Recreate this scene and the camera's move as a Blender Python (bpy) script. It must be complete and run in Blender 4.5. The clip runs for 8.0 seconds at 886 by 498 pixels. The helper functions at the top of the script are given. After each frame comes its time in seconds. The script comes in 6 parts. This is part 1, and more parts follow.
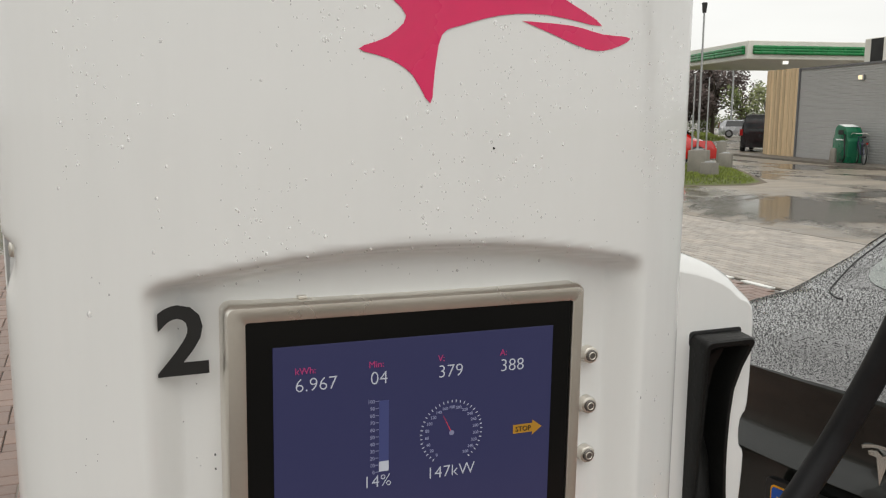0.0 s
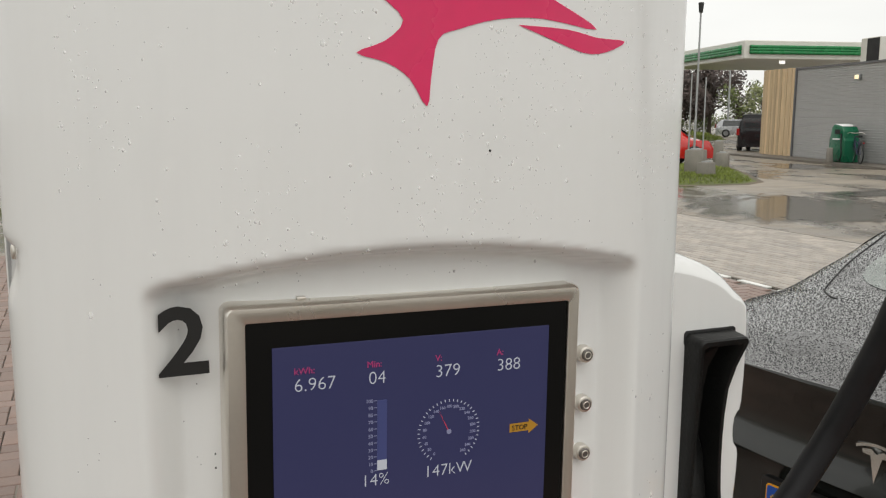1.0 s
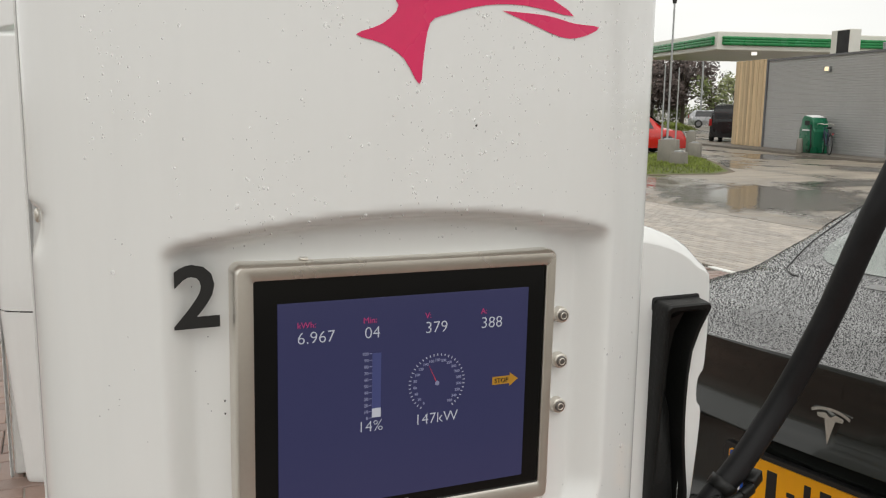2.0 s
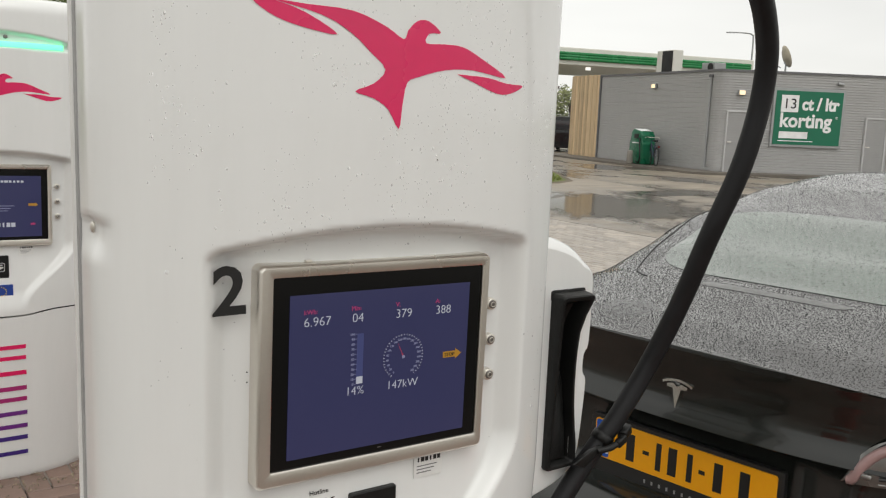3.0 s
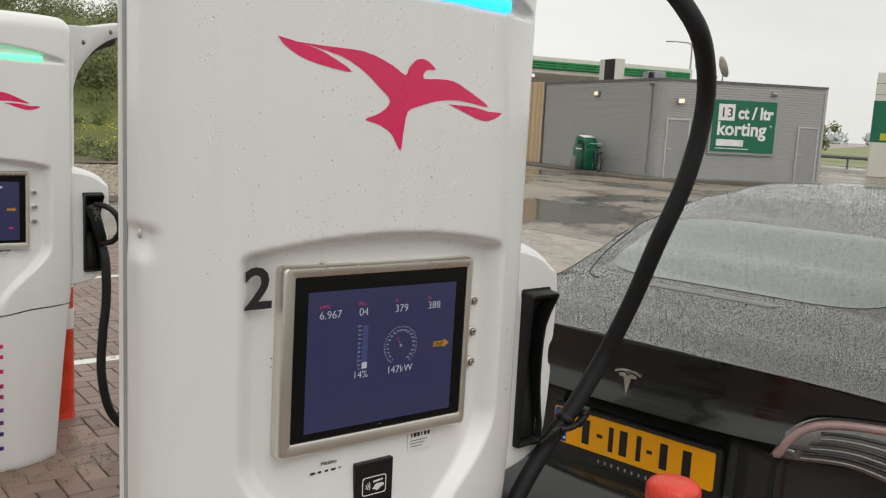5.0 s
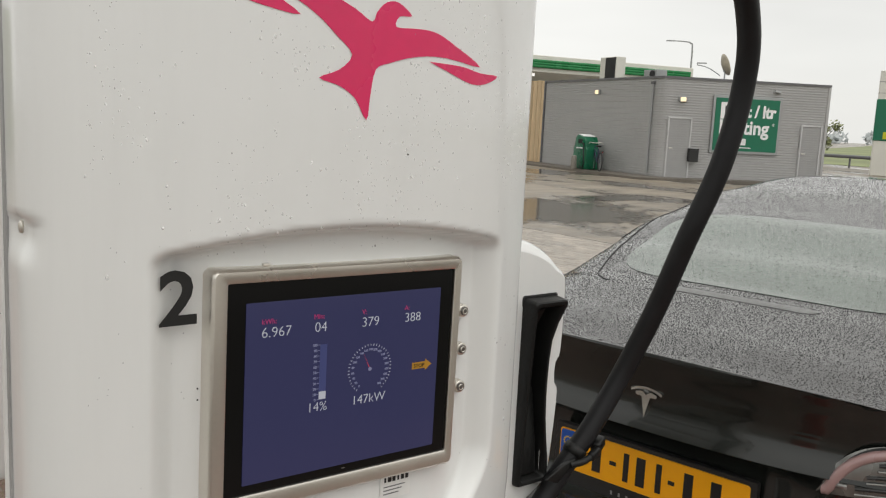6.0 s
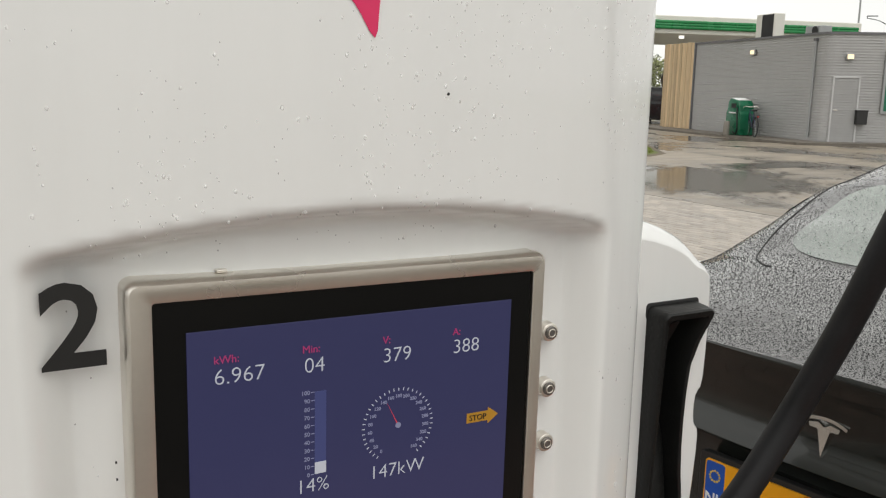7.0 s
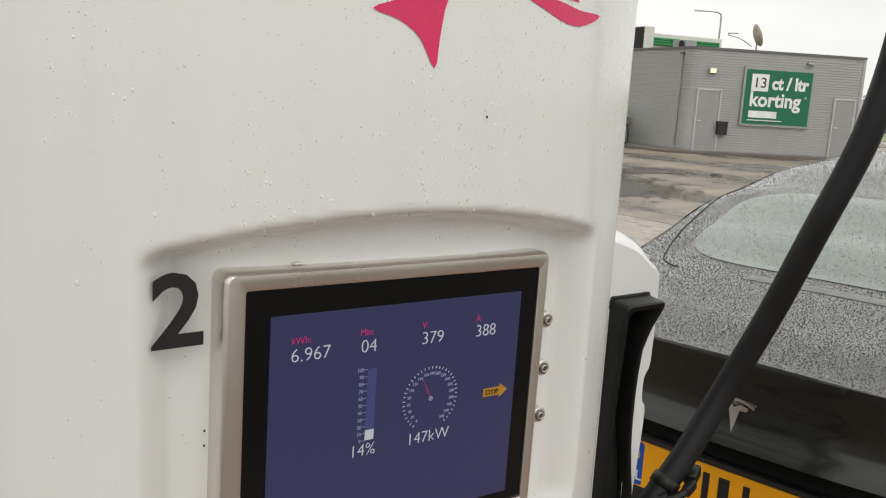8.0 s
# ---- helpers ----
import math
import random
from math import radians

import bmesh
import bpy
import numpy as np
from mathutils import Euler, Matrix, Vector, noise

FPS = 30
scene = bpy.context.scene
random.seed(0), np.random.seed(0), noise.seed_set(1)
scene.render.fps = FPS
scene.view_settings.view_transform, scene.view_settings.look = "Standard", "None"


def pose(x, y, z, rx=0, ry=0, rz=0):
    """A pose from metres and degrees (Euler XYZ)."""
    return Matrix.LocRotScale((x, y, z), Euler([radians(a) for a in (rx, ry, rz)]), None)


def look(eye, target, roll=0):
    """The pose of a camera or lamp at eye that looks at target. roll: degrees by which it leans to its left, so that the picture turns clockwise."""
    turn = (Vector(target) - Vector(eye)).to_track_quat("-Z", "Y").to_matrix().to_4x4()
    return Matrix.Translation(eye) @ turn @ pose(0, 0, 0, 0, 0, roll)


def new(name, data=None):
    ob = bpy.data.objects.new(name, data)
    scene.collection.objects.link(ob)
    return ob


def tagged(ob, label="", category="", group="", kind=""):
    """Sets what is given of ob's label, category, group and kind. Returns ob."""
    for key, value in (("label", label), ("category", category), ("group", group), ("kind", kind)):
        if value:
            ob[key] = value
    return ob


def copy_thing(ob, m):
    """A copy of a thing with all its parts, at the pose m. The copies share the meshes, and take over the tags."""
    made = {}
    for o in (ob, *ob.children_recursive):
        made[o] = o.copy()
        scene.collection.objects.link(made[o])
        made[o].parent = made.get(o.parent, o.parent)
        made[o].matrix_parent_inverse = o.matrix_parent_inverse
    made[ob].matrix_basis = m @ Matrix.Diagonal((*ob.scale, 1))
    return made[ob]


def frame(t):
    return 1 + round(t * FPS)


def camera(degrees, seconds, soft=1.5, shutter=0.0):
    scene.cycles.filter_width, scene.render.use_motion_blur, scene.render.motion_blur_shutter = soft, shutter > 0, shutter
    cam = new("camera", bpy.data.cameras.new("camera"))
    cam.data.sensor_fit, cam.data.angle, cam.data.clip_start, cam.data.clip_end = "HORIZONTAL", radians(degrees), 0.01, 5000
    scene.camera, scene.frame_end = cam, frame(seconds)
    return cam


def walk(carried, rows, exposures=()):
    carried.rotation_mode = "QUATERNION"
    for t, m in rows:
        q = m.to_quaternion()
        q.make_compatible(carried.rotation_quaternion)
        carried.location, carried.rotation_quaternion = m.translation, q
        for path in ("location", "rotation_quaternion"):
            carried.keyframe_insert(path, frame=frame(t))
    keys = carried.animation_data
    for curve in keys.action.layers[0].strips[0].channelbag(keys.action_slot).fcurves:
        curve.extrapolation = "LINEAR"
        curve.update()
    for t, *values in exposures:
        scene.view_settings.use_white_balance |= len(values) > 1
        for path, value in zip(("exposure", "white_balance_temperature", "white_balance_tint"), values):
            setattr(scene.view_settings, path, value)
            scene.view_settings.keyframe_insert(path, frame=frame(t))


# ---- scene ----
cam = camera(54.2, 8.0, soft=1.2)
PATH = [
    (0, (-0.171, -0.893, 1.64), (0.577, 0.936, 1.336), 0.4),
    (0.5, (-0.175, -0.898, 1.639), (0.576, 0.932, 1.342), 0.3),
    (1, (-0.175, -0.904, 1.643), (0.579, 0.924, 1.339), 0.3),
    (1.2, (-0.168, -0.908, 1.646), (0.576, 0.921, 1.329), 0.4),
    (2.3, (-0.325, -1.036, 1.626), (0.578, 0.717, 1.293), 1.3),
    (2.5, (-0.414, -1.073, 1.645), (0.602, 0.619, 1.32), 1.6),
    (3, (-0.543, -1.194, 1.678), (0.578, 0.434, 1.371), 2.3),
    (3.5, (-0.601, -1.341, 1.681), (0.53, 0.28, 1.377), 2.4),
    (4, (-0.7, -1.36, 1.707), (0.481, 0.226, 1.414), 2.7),
    (4.5, (-0.75, -1.342, 1.71), (0.461, 0.222, 1.417), 2.8),
    (4.7, (-0.756, -1.34, 1.712), (0.463, 0.218, 1.419), 2.9),
    (5.8, (-0.652, -1.183, 1.68), (0.578, 0.367, 1.388), 2.9),
    (6, (-0.512, -1.08, 1.656), (0.713, 0.474, 1.365), 2.8),
    (6.5, (-0.207, -0.828, 1.63), (0.832, 0.847, 1.289), 1.8),
    (7, (-0.155, -0.749, 1.611), (0.789, 0.976, 1.244), 1.1),
    (7.5, (-0.193, -0.756, 1.614), (0.77, 0.959, 1.251), 1.3),
    (8, (-0.375, -0.779, 1.631), (0.81, 0.791, 1.271), 3.4),
]
walk(cam, [(t, look(eye, target, roll)) for t, eye, target, roll in PATH], [(0, 0.02), (1.2, 0.02), (2.5, 0.1), (3.0, 0.03), (3.5, -0.05), (4.0, -0.05), (4.5, -0.12), (6.0, -0.02), (6.5, -0.01), (7.0, 0.14), (8.0, 0.13)])

# ---------------------------------------------------------------- light
world = bpy.data.worlds.new("overcast")
scene.world = world
world.use_nodes = True
wn, wl = world.node_tree.nodes, world.node_tree.links
wn.clear()
w_out, w_bg = wn.new("ShaderNodeOutputWorld"), wn.new("ShaderNodeBackground")
w_sky = wn.new("ShaderNodeTexSky")
w_sky.sky_type, w_sky.sun_disc = "NISHITA", False
w_sky.sun_elevation, w_sky.sun_rotation = radians(56), radians(188)
w_co, w_map, w_noise = wn.new("ShaderNodeTexCoord"), wn.new("ShaderNodeMapping"), wn.new("ShaderNodeTexNoise")
w_map.inputs["Scale"].default_value = (1.0, 1.0, 4.0)
w_noise.inputs["Scale"].default_value, w_noise.inputs["Detail"].default_value = 1.6, 4.0
w_sep, w_rise, w_cloud = wn.new("ShaderNodeSeparateXYZ"), wn.new("ShaderNodeValToRGB"), wn.new("ShaderNodeMix")
w_rise.color_ramp.elements[0].position, w_rise.color_ramp.elements[0].color = 0.0, (9.4, 9.35, 9.0, 1)
w_rise.color_ramp.elements[1].position, w_rise.color_ramp.elements[1].color = 0.85, (12.6, 12.35, 11.7, 1)
w_gain, w_mul, w_mix = wn.new("ShaderNodeMapRange"), wn.new("ShaderNodeMix"), wn.new("ShaderNodeMix")
for m_ in (w_mul, w_mix):
    m_.data_type = "RGBA"
w_mul.blend_type = "MULTIPLY"
w_mul.inputs["Factor"].default_value, w_mix.inputs["Factor"].default_value = 1.0, 0.93
w_gain.inputs["From Min"].default_value, w_gain.inputs["From Max"].default_value = 0.3, 0.7
w_gain.inputs["To Min"].default_value, w_gain.inputs["To Max"].default_value = 0.88, 1.08
wl.new(w_co.outputs["Generated"], w_sep.inputs[0])
wl.new(w_co.outputs["Generated"], w_map.inputs["Vector"])
wl.new(w_map.outputs[0], w_noise.inputs["Vector"])
wl.new(w_sep.outputs["Z"], w_rise.inputs[0])
wl.new(w_noise.outputs["Fac"], w_gain.inputs["Value"])
wl.new(w_rise.outputs[0], w_mul.inputs["A"])
wl.new(w_gain.outputs[0], w_mul.inputs["B"])
wl.new(w_sky.outputs[0], w_mix.inputs["A"])
wl.new(w_mul.outputs["Result"], w_mix.inputs["B"])
wl.new(w_mix.outputs["Result"], w_bg.inputs["Color"])
w_bg.inputs["Strength"].default_value = 0.1
wl.new(w_bg.outputs[0], w_out.inputs["Surface"])

sun = new("sun", bpy.data.lights.new("sun", "SUN"))
sun.data.energy, sun.data.angle, sun.data.color = 0.7, radians(40), (1.0, 0.97, 0.93)
sun.matrix_world = look((-0.8, -6, 9), (0, 0, 0))


# ---------------------------------------------------------------- materials
def lin(r, g, b):
    return tuple(((c / 255 + 0.055) / 1.055) ** 2.4 if c > 10 else c / 255 / 12.92 for c in (r, g, b)) + (1.0,)


def nodes_of(name):
    m = bpy.data.materials.new(name)
    m.use_nodes = True
    n, l = m.node_tree.nodes, m.node_tree.links
    return m, n, l, n["Principled BSDF"]


def surface(name, color, rough=0.5, metal=0.0, vary=0.12, scale=3.0, fine=60.0, bump=0.0, bump_scale=200.0, coat=0.0,
            spread=0.1, random_vary=0.0, island=False, emit=None, emit_power=0.0, alpha=1.0, beads=0.0, bead_scale=160.0, stretch=None, shine=0.5, bead_gate=0.36):
    """A painted, cast or grown surface: base colour with two scales of stain and grain, gloss that varies, fine relief."""
    m, n, l, p = nodes_of(name)
    co, mp = n.new("ShaderNodeTexCoord"), n.new("ShaderNodeMapping")
    l.new(co.outputs["Object"], mp.inputs["Vector"])
    if stretch:
        mp.inputs["Scale"].default_value = stretch
    big, small = n.new("ShaderNodeTexNoise"), n.new("ShaderNodeTexNoise")
    big.inputs["Scale"].default_value, big.inputs["Detail"].default_value = scale, 5.0
    small.inputs["Scale"].default_value, small.inputs["Detail"].default_value = fine, 3.0
    for t in (big, small):
        l.new(mp.outputs[0], t.inputs["Vector"])
    add = n.new("ShaderNodeMath")
    add.operation = "MULTIPLY_ADD"
    add.inputs[1].default_value = 0.4
    l.new(small.outputs["Fac"], add.inputs[0])
    l.new(big.outputs["Fac"], add.inputs[2])
    rng = n.new("ShaderNodeMapRange")
    rng.inputs["From Min"].default_value, rng.inputs["From Max"].default_value = 0.45, 0.95
    rng.inputs["To Min"].default_value, rng.inputs["To Max"].default_value = 1 - vary, 1 + vary
    l.new(add.outputs[0], rng.inputs["Value"])
    mul = n.new("ShaderNodeMix")
    mul.data_type, mul.blend_type = "RGBA", "MULTIPLY"
    mul.inputs["Factor"].default_value = 1.0
    mul.inputs["A"].default_value = color
    last = rng.outputs[0]
    if random_vary:
        info = n.new("ShaderNodeNewGeometry") if island else n.new("ShaderNodeObjectInfo")
        r2, m2 = n.new("ShaderNodeMapRange"), n.new("ShaderNodeMath")
        r2.inputs["To Min"].default_value, r2.inputs["To Max"].default_value = 1 - random_vary, 1 + random_vary
        l.new(info.outputs["Random Per Island" if island else "Random"], r2.inputs["Value"])
        m2.operation = "MULTIPLY"
        l.new(last, m2.inputs[0])
        l.new(r2.outputs[0], m2.inputs[1])
        last = m2.outputs[0]
    l.new(last, mul.inputs["B"])
    l.new(mul.outputs["Result"], p.inputs["Base Color"])
    rr = n.new("ShaderNodeMapRange")
    rr.inputs["From Min"].default_value, rr.inputs["From Max"].default_value = 0.3, 0.7
    rr.inputs["To Min"].default_value, rr.inputs["To Max"].default_value = max(0.02, rough - spread), min(1.0, rough + spread)
    l.new(big.outputs["Fac"], rr.inputs["Value"])
    l.new(rr.outputs[0], p.inputs["Roughness"])
    p.inputs["Metallic"].default_value, p.inputs["Coat Weight"].default_value = metal, coat
    p.inputs["Coat Roughness"].default_value = 0.05
    p.inputs["Alpha"].default_value = alpha
    p.inputs["Specular IOR Level"].default_value = shine
    if emit:
        p.inputs["Emission Color"].default_value, p.inputs["Emission Strength"].default_value = emit, emit_power
    if bump or beads:
        bp = n.new("ShaderNodeBump")
        bp.inputs["Distance"].default_value = 0.002
        if beads:
            vo, vn, cut = n.new("ShaderNodeTexVoronoi"), n.new("ShaderNodeTexNoise"), n.new("ShaderNodeMapRange")
            vo.inputs["Scale"].default_value = bead_scale
            vn.inputs["Scale"].default_value, vn.inputs["Detail"].default_value = bead_scale * 0.6, 2.0
            l.new(mp.outputs[0], vn.inputs["Vector"])
            l.new(mp.outputs[0], vo.inputs["Vector"])
            cut.inputs["From Min"].default_value, cut.inputs["From Max"].default_value = 0.5, 0.18
            l.new(vo.outputs["Distance"], cut.inputs["Value"])
            gate = n.new("ShaderNodeMath")
            gate.operation = "MULTIPLY"
            g2 = n.new("ShaderNodeMapRange")
            g2.inputs["From Min"].default_value, g2.inputs["From Max"].default_value = bead_gate, bead_gate + 0.1
            l.new(vn.outputs["Fac"], g2.inputs["Value"])
            l.new(cut.outputs[0], gate.inputs[0])
            l.new(g2.outputs[0], gate.inputs[1])
            bp.inputs["Strength"].default_value = beads
            l.new(gate.outputs[0], bp.inputs["Height"])
            bp.inputs["Distance"].default_value = 0.004
            if coat:
                film = n.new("ShaderNodeMapRange")
                film.inputs["To Min"].default_value, film.inputs["To Max"].default_value = coat, coat * 0.05
                l.new(gate.outputs[0], film.inputs["Value"])
                l.new(film.outputs[0], p.inputs["Coat Weight"])
        else:
            bn = n.new("ShaderNodeTexNoise")
            bn.inputs["Scale"].default_value, bn.inputs["Detail"].default_value = bump_scale, 4.0
            l.new(mp.outputs[0], bn.inputs["Vector"])
            bp.inputs["Strength"].default_value = bump
            l.new(bn.outputs["Fac"], bp.inputs["Height"])
        l.new(bp.outputs[0], p.inputs["Normal"])
        l.new(bp.outputs[0], p.inputs["Coat Normal"])
    return m


def wet_ground(name, dry, wet, puddle_scale, level, fine=90.0, bump=0.5):
    """Ground after rain: a rough dark surface in which still water fills the low places."""
    m, n, l, p = nodes_of(name)
    co = n.new("ShaderNodeTexCoord")
    low, grain, blot = n.new("ShaderNodeTexNoise"), n.new("ShaderNodeTexNoise"), n.new("ShaderNodeTexNoise")
    mp = n.new("ShaderNodeMapping")
    mp.inputs["Rotation"].default_value = (0, 0, radians(-38))
    mp.inputs["Scale"].default_value = (1.5, 0.75, 1.0)
    l.new(co.outputs["Object"], mp.inputs["Vector"])
    low.inputs["Scale"].default_value, low.inputs["Detail"].default_value = puddle_scale, 7.0
    low.inputs["Roughness"].default_value = 0.62
    grain.inputs["Scale"].default_value, grain.inputs["Detail"].default_value = fine, 3.0
    blot.inputs["Scale"].default_value, blot.inputs["Detail"].default_value = puddle_scale * 5, 6.0
    l.new(mp.outputs[0], low.inputs["Vector"])
    streak = n.new("ShaderNodeMapping")
    streak.inputs["Rotation"].default_value, streak.inputs["Scale"].default_value = (0, 0, radians(28)), (0.45, 1.9, 1.0)
    l.new(co.outputs["Object"], streak.inputs["Vector"])
    l.new(streak.outputs[0], blot.inputs["Vector"])
    l.new(co.outputs["Object"], grain.inputs["Vector"])
    water = n.new("ShaderNodeMapRange")
    water.inputs["From Min"].default_value, water.inputs["From Max"].default_value = level - 0.10, level + 0.10
    l.new(low.outputs["Fac"], water.inputs["Value"])
    mix = n.new("ShaderNodeMix")
    mix.data_type = "RGBA"
    mix.inputs["A"].default_value, mix.inputs["B"].default_value = dry, wet
    mott = n.new("ShaderNodeMath")
    mott.operation = "MULTIPLY_ADD"
    mott.inputs[1].default_value, mott.inputs[2].default_value = 1.25, 0.36
    l.new(blot.outputs["Fac"], mott.inputs[0])
    mul = n.new("ShaderNodeMix")
    mul.data_type, mul.blend_type = "RGBA", "MULTIPLY"
    mul.inputs["Factor"].default_value = 1.0
    l.new(water.outputs[0], mix.inputs["Factor"])
    l.new(mix.outputs["Result"], mul.inputs["A"])
    l.new(mott.outputs[0], mul.inputs["B"])
    l.new(mul.outputs["Result"], p.inputs["Base Color"])
    ro = n.new("ShaderNodeMapRange")
    ro.inputs["To Min"].default_value, ro.inputs["To Max"].default_value = 0.5, 0.06
    l.new(water.outputs[0], ro.inputs["Value"])
    l.new(ro.outputs[0], p.inputs["Roughness"])
    st = n.new("ShaderNodeMapRange")
    st.inputs["To Min"].default_value, st.inputs["To Max"].default_value = bump, 0.0
    l.new(water.outputs[0], st.inputs["Value"])
    bp = n.new("ShaderNodeBump")
    bp.inputs["Distance"].default_value = 0.004
    l.new(grain.outputs["Fac"], bp.inputs["Height"])
    l.new(st.outputs[0], bp.inputs["Strength"])
    l.new(bp.outputs[0], p.inputs["Normal"])
    return m


def shallow_water(name, color):
    """A film of still water that thins out unevenly towards its shore."""
    m, n, l, p = nodes_of(name)
    co, mp, ln = n.new("ShaderNodeTexCoord"), n.new("ShaderNodeMapping"), n.new("ShaderNodeVectorMath")
    mp.inputs["Location"].default_value, mp.inputs["Scale"].default_value = (-1, -1, 0), (2, 2, 0)
    ln.operation = "LENGTH"
    l.new(co.outputs["Generated"], mp.inputs["Vector"])
    l.new(mp.outputs[0], ln.inputs[0])
    no = n.new("ShaderNodeTexNoise")
    no.inputs["Scale"].default_value, no.inputs["Detail"].default_value = 1.3, 9.0
    no.inputs["Roughness"].default_value = 0.66
    lay_of = n.new("ShaderNodeMapping")
    lay_of.inputs["Rotation"].default_value, lay_of.inputs["Scale"].default_value = (0, 0, radians(-75)), (0.5, 1.6, 1.0)
    l.new(co.outputs["Object"], lay_of.inputs["Vector"])
    l.new(lay_of.outputs[0], no.inputs["Vector"])
    add, cut = n.new("ShaderNodeMath"), n.new("ShaderNodeMapRange")
    add.operation = "MULTIPLY_ADD"
    add.inputs[1].default_value = -1.9
    l.new(no.outputs["Fac"], add.inputs[0])
    l.new(ln.outputs["Value"], add.inputs[2])
    cut.inputs["From Min"].default_value, cut.inputs["From Max"].default_value = -0.05, -0.38
    l.new(add.outputs[0], cut.inputs["Value"])
    l.new(cut.outputs[0], p.inputs["Alpha"])
    p.inputs["Base Color"].default_value = color
    rr = n.new("ShaderNodeMapRange")
    rr.inputs["To Min"].default_value, rr.inputs["To Max"].default_value = 0.24, 0.11
    l.new(cut.outputs[0], rr.inputs["Value"])
    l.new(rr.outputs[0], p.inputs["Roughness"])
    return m


def lamp_mat(name, color, power):
    m, n, l, p = nodes_of(name)
    p.inputs["Base Color"].default_value = (color[0] * 0.3, color[1] * 0.3, color[2] * 0.3, 1)
    p.inputs["Roughness"].default_value = 0.3
    p.inputs["Emission Color"].default_value, p.inputs["Emission Strength"].default_value = color, power
    return m


WHITE = surface("white_wet_shell", (0.742, 0.748, 0.735, 1), 0.2, vary=0.02, scale=2.2, fine=14, coat=0.4, spread=0.07, stretch=(5, 5, 0.6))
WHITE_BACK = surface("white_powder_coat", (0.72, 0.72, 0.70, 1), 0.38, vary=0.05, scale=3)
GASKET = surface("pale_grey_gasket", (0.30, 0.30, 0.295, 1), 0.5, vary=0.2)
GREY_SEAM = surface("grey_gasket", (0.15, 0.15, 0.15, 1), 0.5, vary=0.2)
DARK_GAP = surface("dark_gap", (0.015, 0.015, 0.015, 1), 0.7)
STEEL = surface("brushed_steel", (0.72, 0.685, 0.625, 1), 0.3, metal=1.0, vary=0.04, scale=5, fine=160, spread=0.05, bump=0.04, bump_scale=400)
STEEL_DARK = surface("button_cap", (0.22, 0.21, 0.2, 1), 0.35, metal=1.0)
GLASS_BLACK = surface("black_screen_glass", (0.004, 0.004, 0.004, 1), 0.14, vary=0.2, spread=0.05, shine=0.22)
DISPLAY = surface("lit_display", (0.02, 0.02, 0.035, 1), 0.16, vary=0.05, spread=0.04, emit=lin(52, 56, 110), emit_power=0.33)
DISPLAY_BAR = lamp_mat("display_bar", lin(80, 88, 145), 0.26)
INK_WHITE = lamp_mat("display_white", lin(215, 218, 228), 0.36)
INK_DIM = lamp_mat("display_grey", lin(140, 142, 170), 0.45)
INK_PINK = lamp_mat("display_pink", lin(170, 52, 105), 0.5)
INK_RED = lamp_mat("display_red", lin(190, 50, 60), 0.75)
INK_AMBER = lamp_mat("display_amber", lin(185, 135, 42), 0.42)
INK_BLACK = surface("black_print", (0.012, 0.012, 0.012, 1), 0.35)
INK_FRAME = surface("white_print", (0.7, 0.7, 0.7, 1), 0.4)
MAGENTA = surface("magenta_film", lin(216, 16, 90), 0.3, vary=0.06, scale=4, coat=0.15)
PURPLE = surface("purple_film", lin(105, 40, 125), 0.3)
INDIGO = surface("indigo_film", lin(62, 40, 120), 0.3)
PLUM = surface("plum_film", lin(160, 38, 105), 0.3)
FLAG_BLUE = surface("flag_blue_film", lin(28, 60, 140), 0.35)
FLAG_YELLOW = surface("flag_yellow_film", lin(235, 200, 40), 0.4)
LED_BLUE = lamp_mat("led_cyan", (0.02, 0.5, 1.0, 1), 2.2)
LED_GREEN = lamp_mat("led_green", (0.16, 0.90, 0.45, 1), 1.7)
RUBBER = surface("black_rubber", (0.010, 0.010, 0.011, 1), 0.5, vary=0.3, scale=20, fine=300, bump=0.25, bump_scale=120, shine=0.28)
PLASTIC = surface("black_plastic", (0.008, 0.0083, 0.008, 1), 0.40, vary=0.25, scale=10, beads=0.10, bead_scale=130, shine=0.28)
BRACKET = surface("grey_painted_steel", (0.62, 0.62, 0.61, 1), 0.4, vary=0.08)
RED = surface("wet_red_plastic", lin(214, 62, 40), 0.3, vary=0.12, scale=9, beads=0.3, bead_scale=120)
REFLECT = surface("white_reflective_band", (0.75, 0.75, 0.73, 1), 0.35)
WATER = surface("rain_water", (0.97, 0.97, 0.96, 1), 0.08, vary=0.0, spread=0.0, alpha=0.32, shine=0.3)
PAINT = surface("black_wet_car_paint", (0.0135, 0.0128, 0.0132, 1), 0.25, vary=0.2, coat=1.0, spread=0.05, beads=0.5, bead_scale=330, shine=0.45, bead_gate=0.40)
DROP = surface("water_on_black_paint", (0.008, 0.008, 0.008, 1), 0.06, vary=0.0, spread=0.0, shine=0.5)
# black paint; base lifted a little to carry the lens's veiling glare
PAINT_REAR = surface("glare_lifted_black_paint", (0.0125, 0.0145, 0.0125, 1), 0.20, vary=0.3, coat=0.4, scale=5, spread=0.08, shine=0.40)
CAR_GLASS = surface("wet_car_glass", (0.088, 0.116, 0.098, 1), 0.12, vary=0.25, coat=0.75, beads=0.3, bead_scale=260, bead_gate=0.50)
CAR_TRIM = surface("car_black_trim", (0.016, 0.016, 0.016, 1), 0.45)
CHROME = surface("chrome", (0.78, 0.78, 0.74, 1), 0.16, metal=1.0)
PLATE_YELLOW = surface("plate_yellow", lin(246, 170, 8), 0.35, vary=0.04)
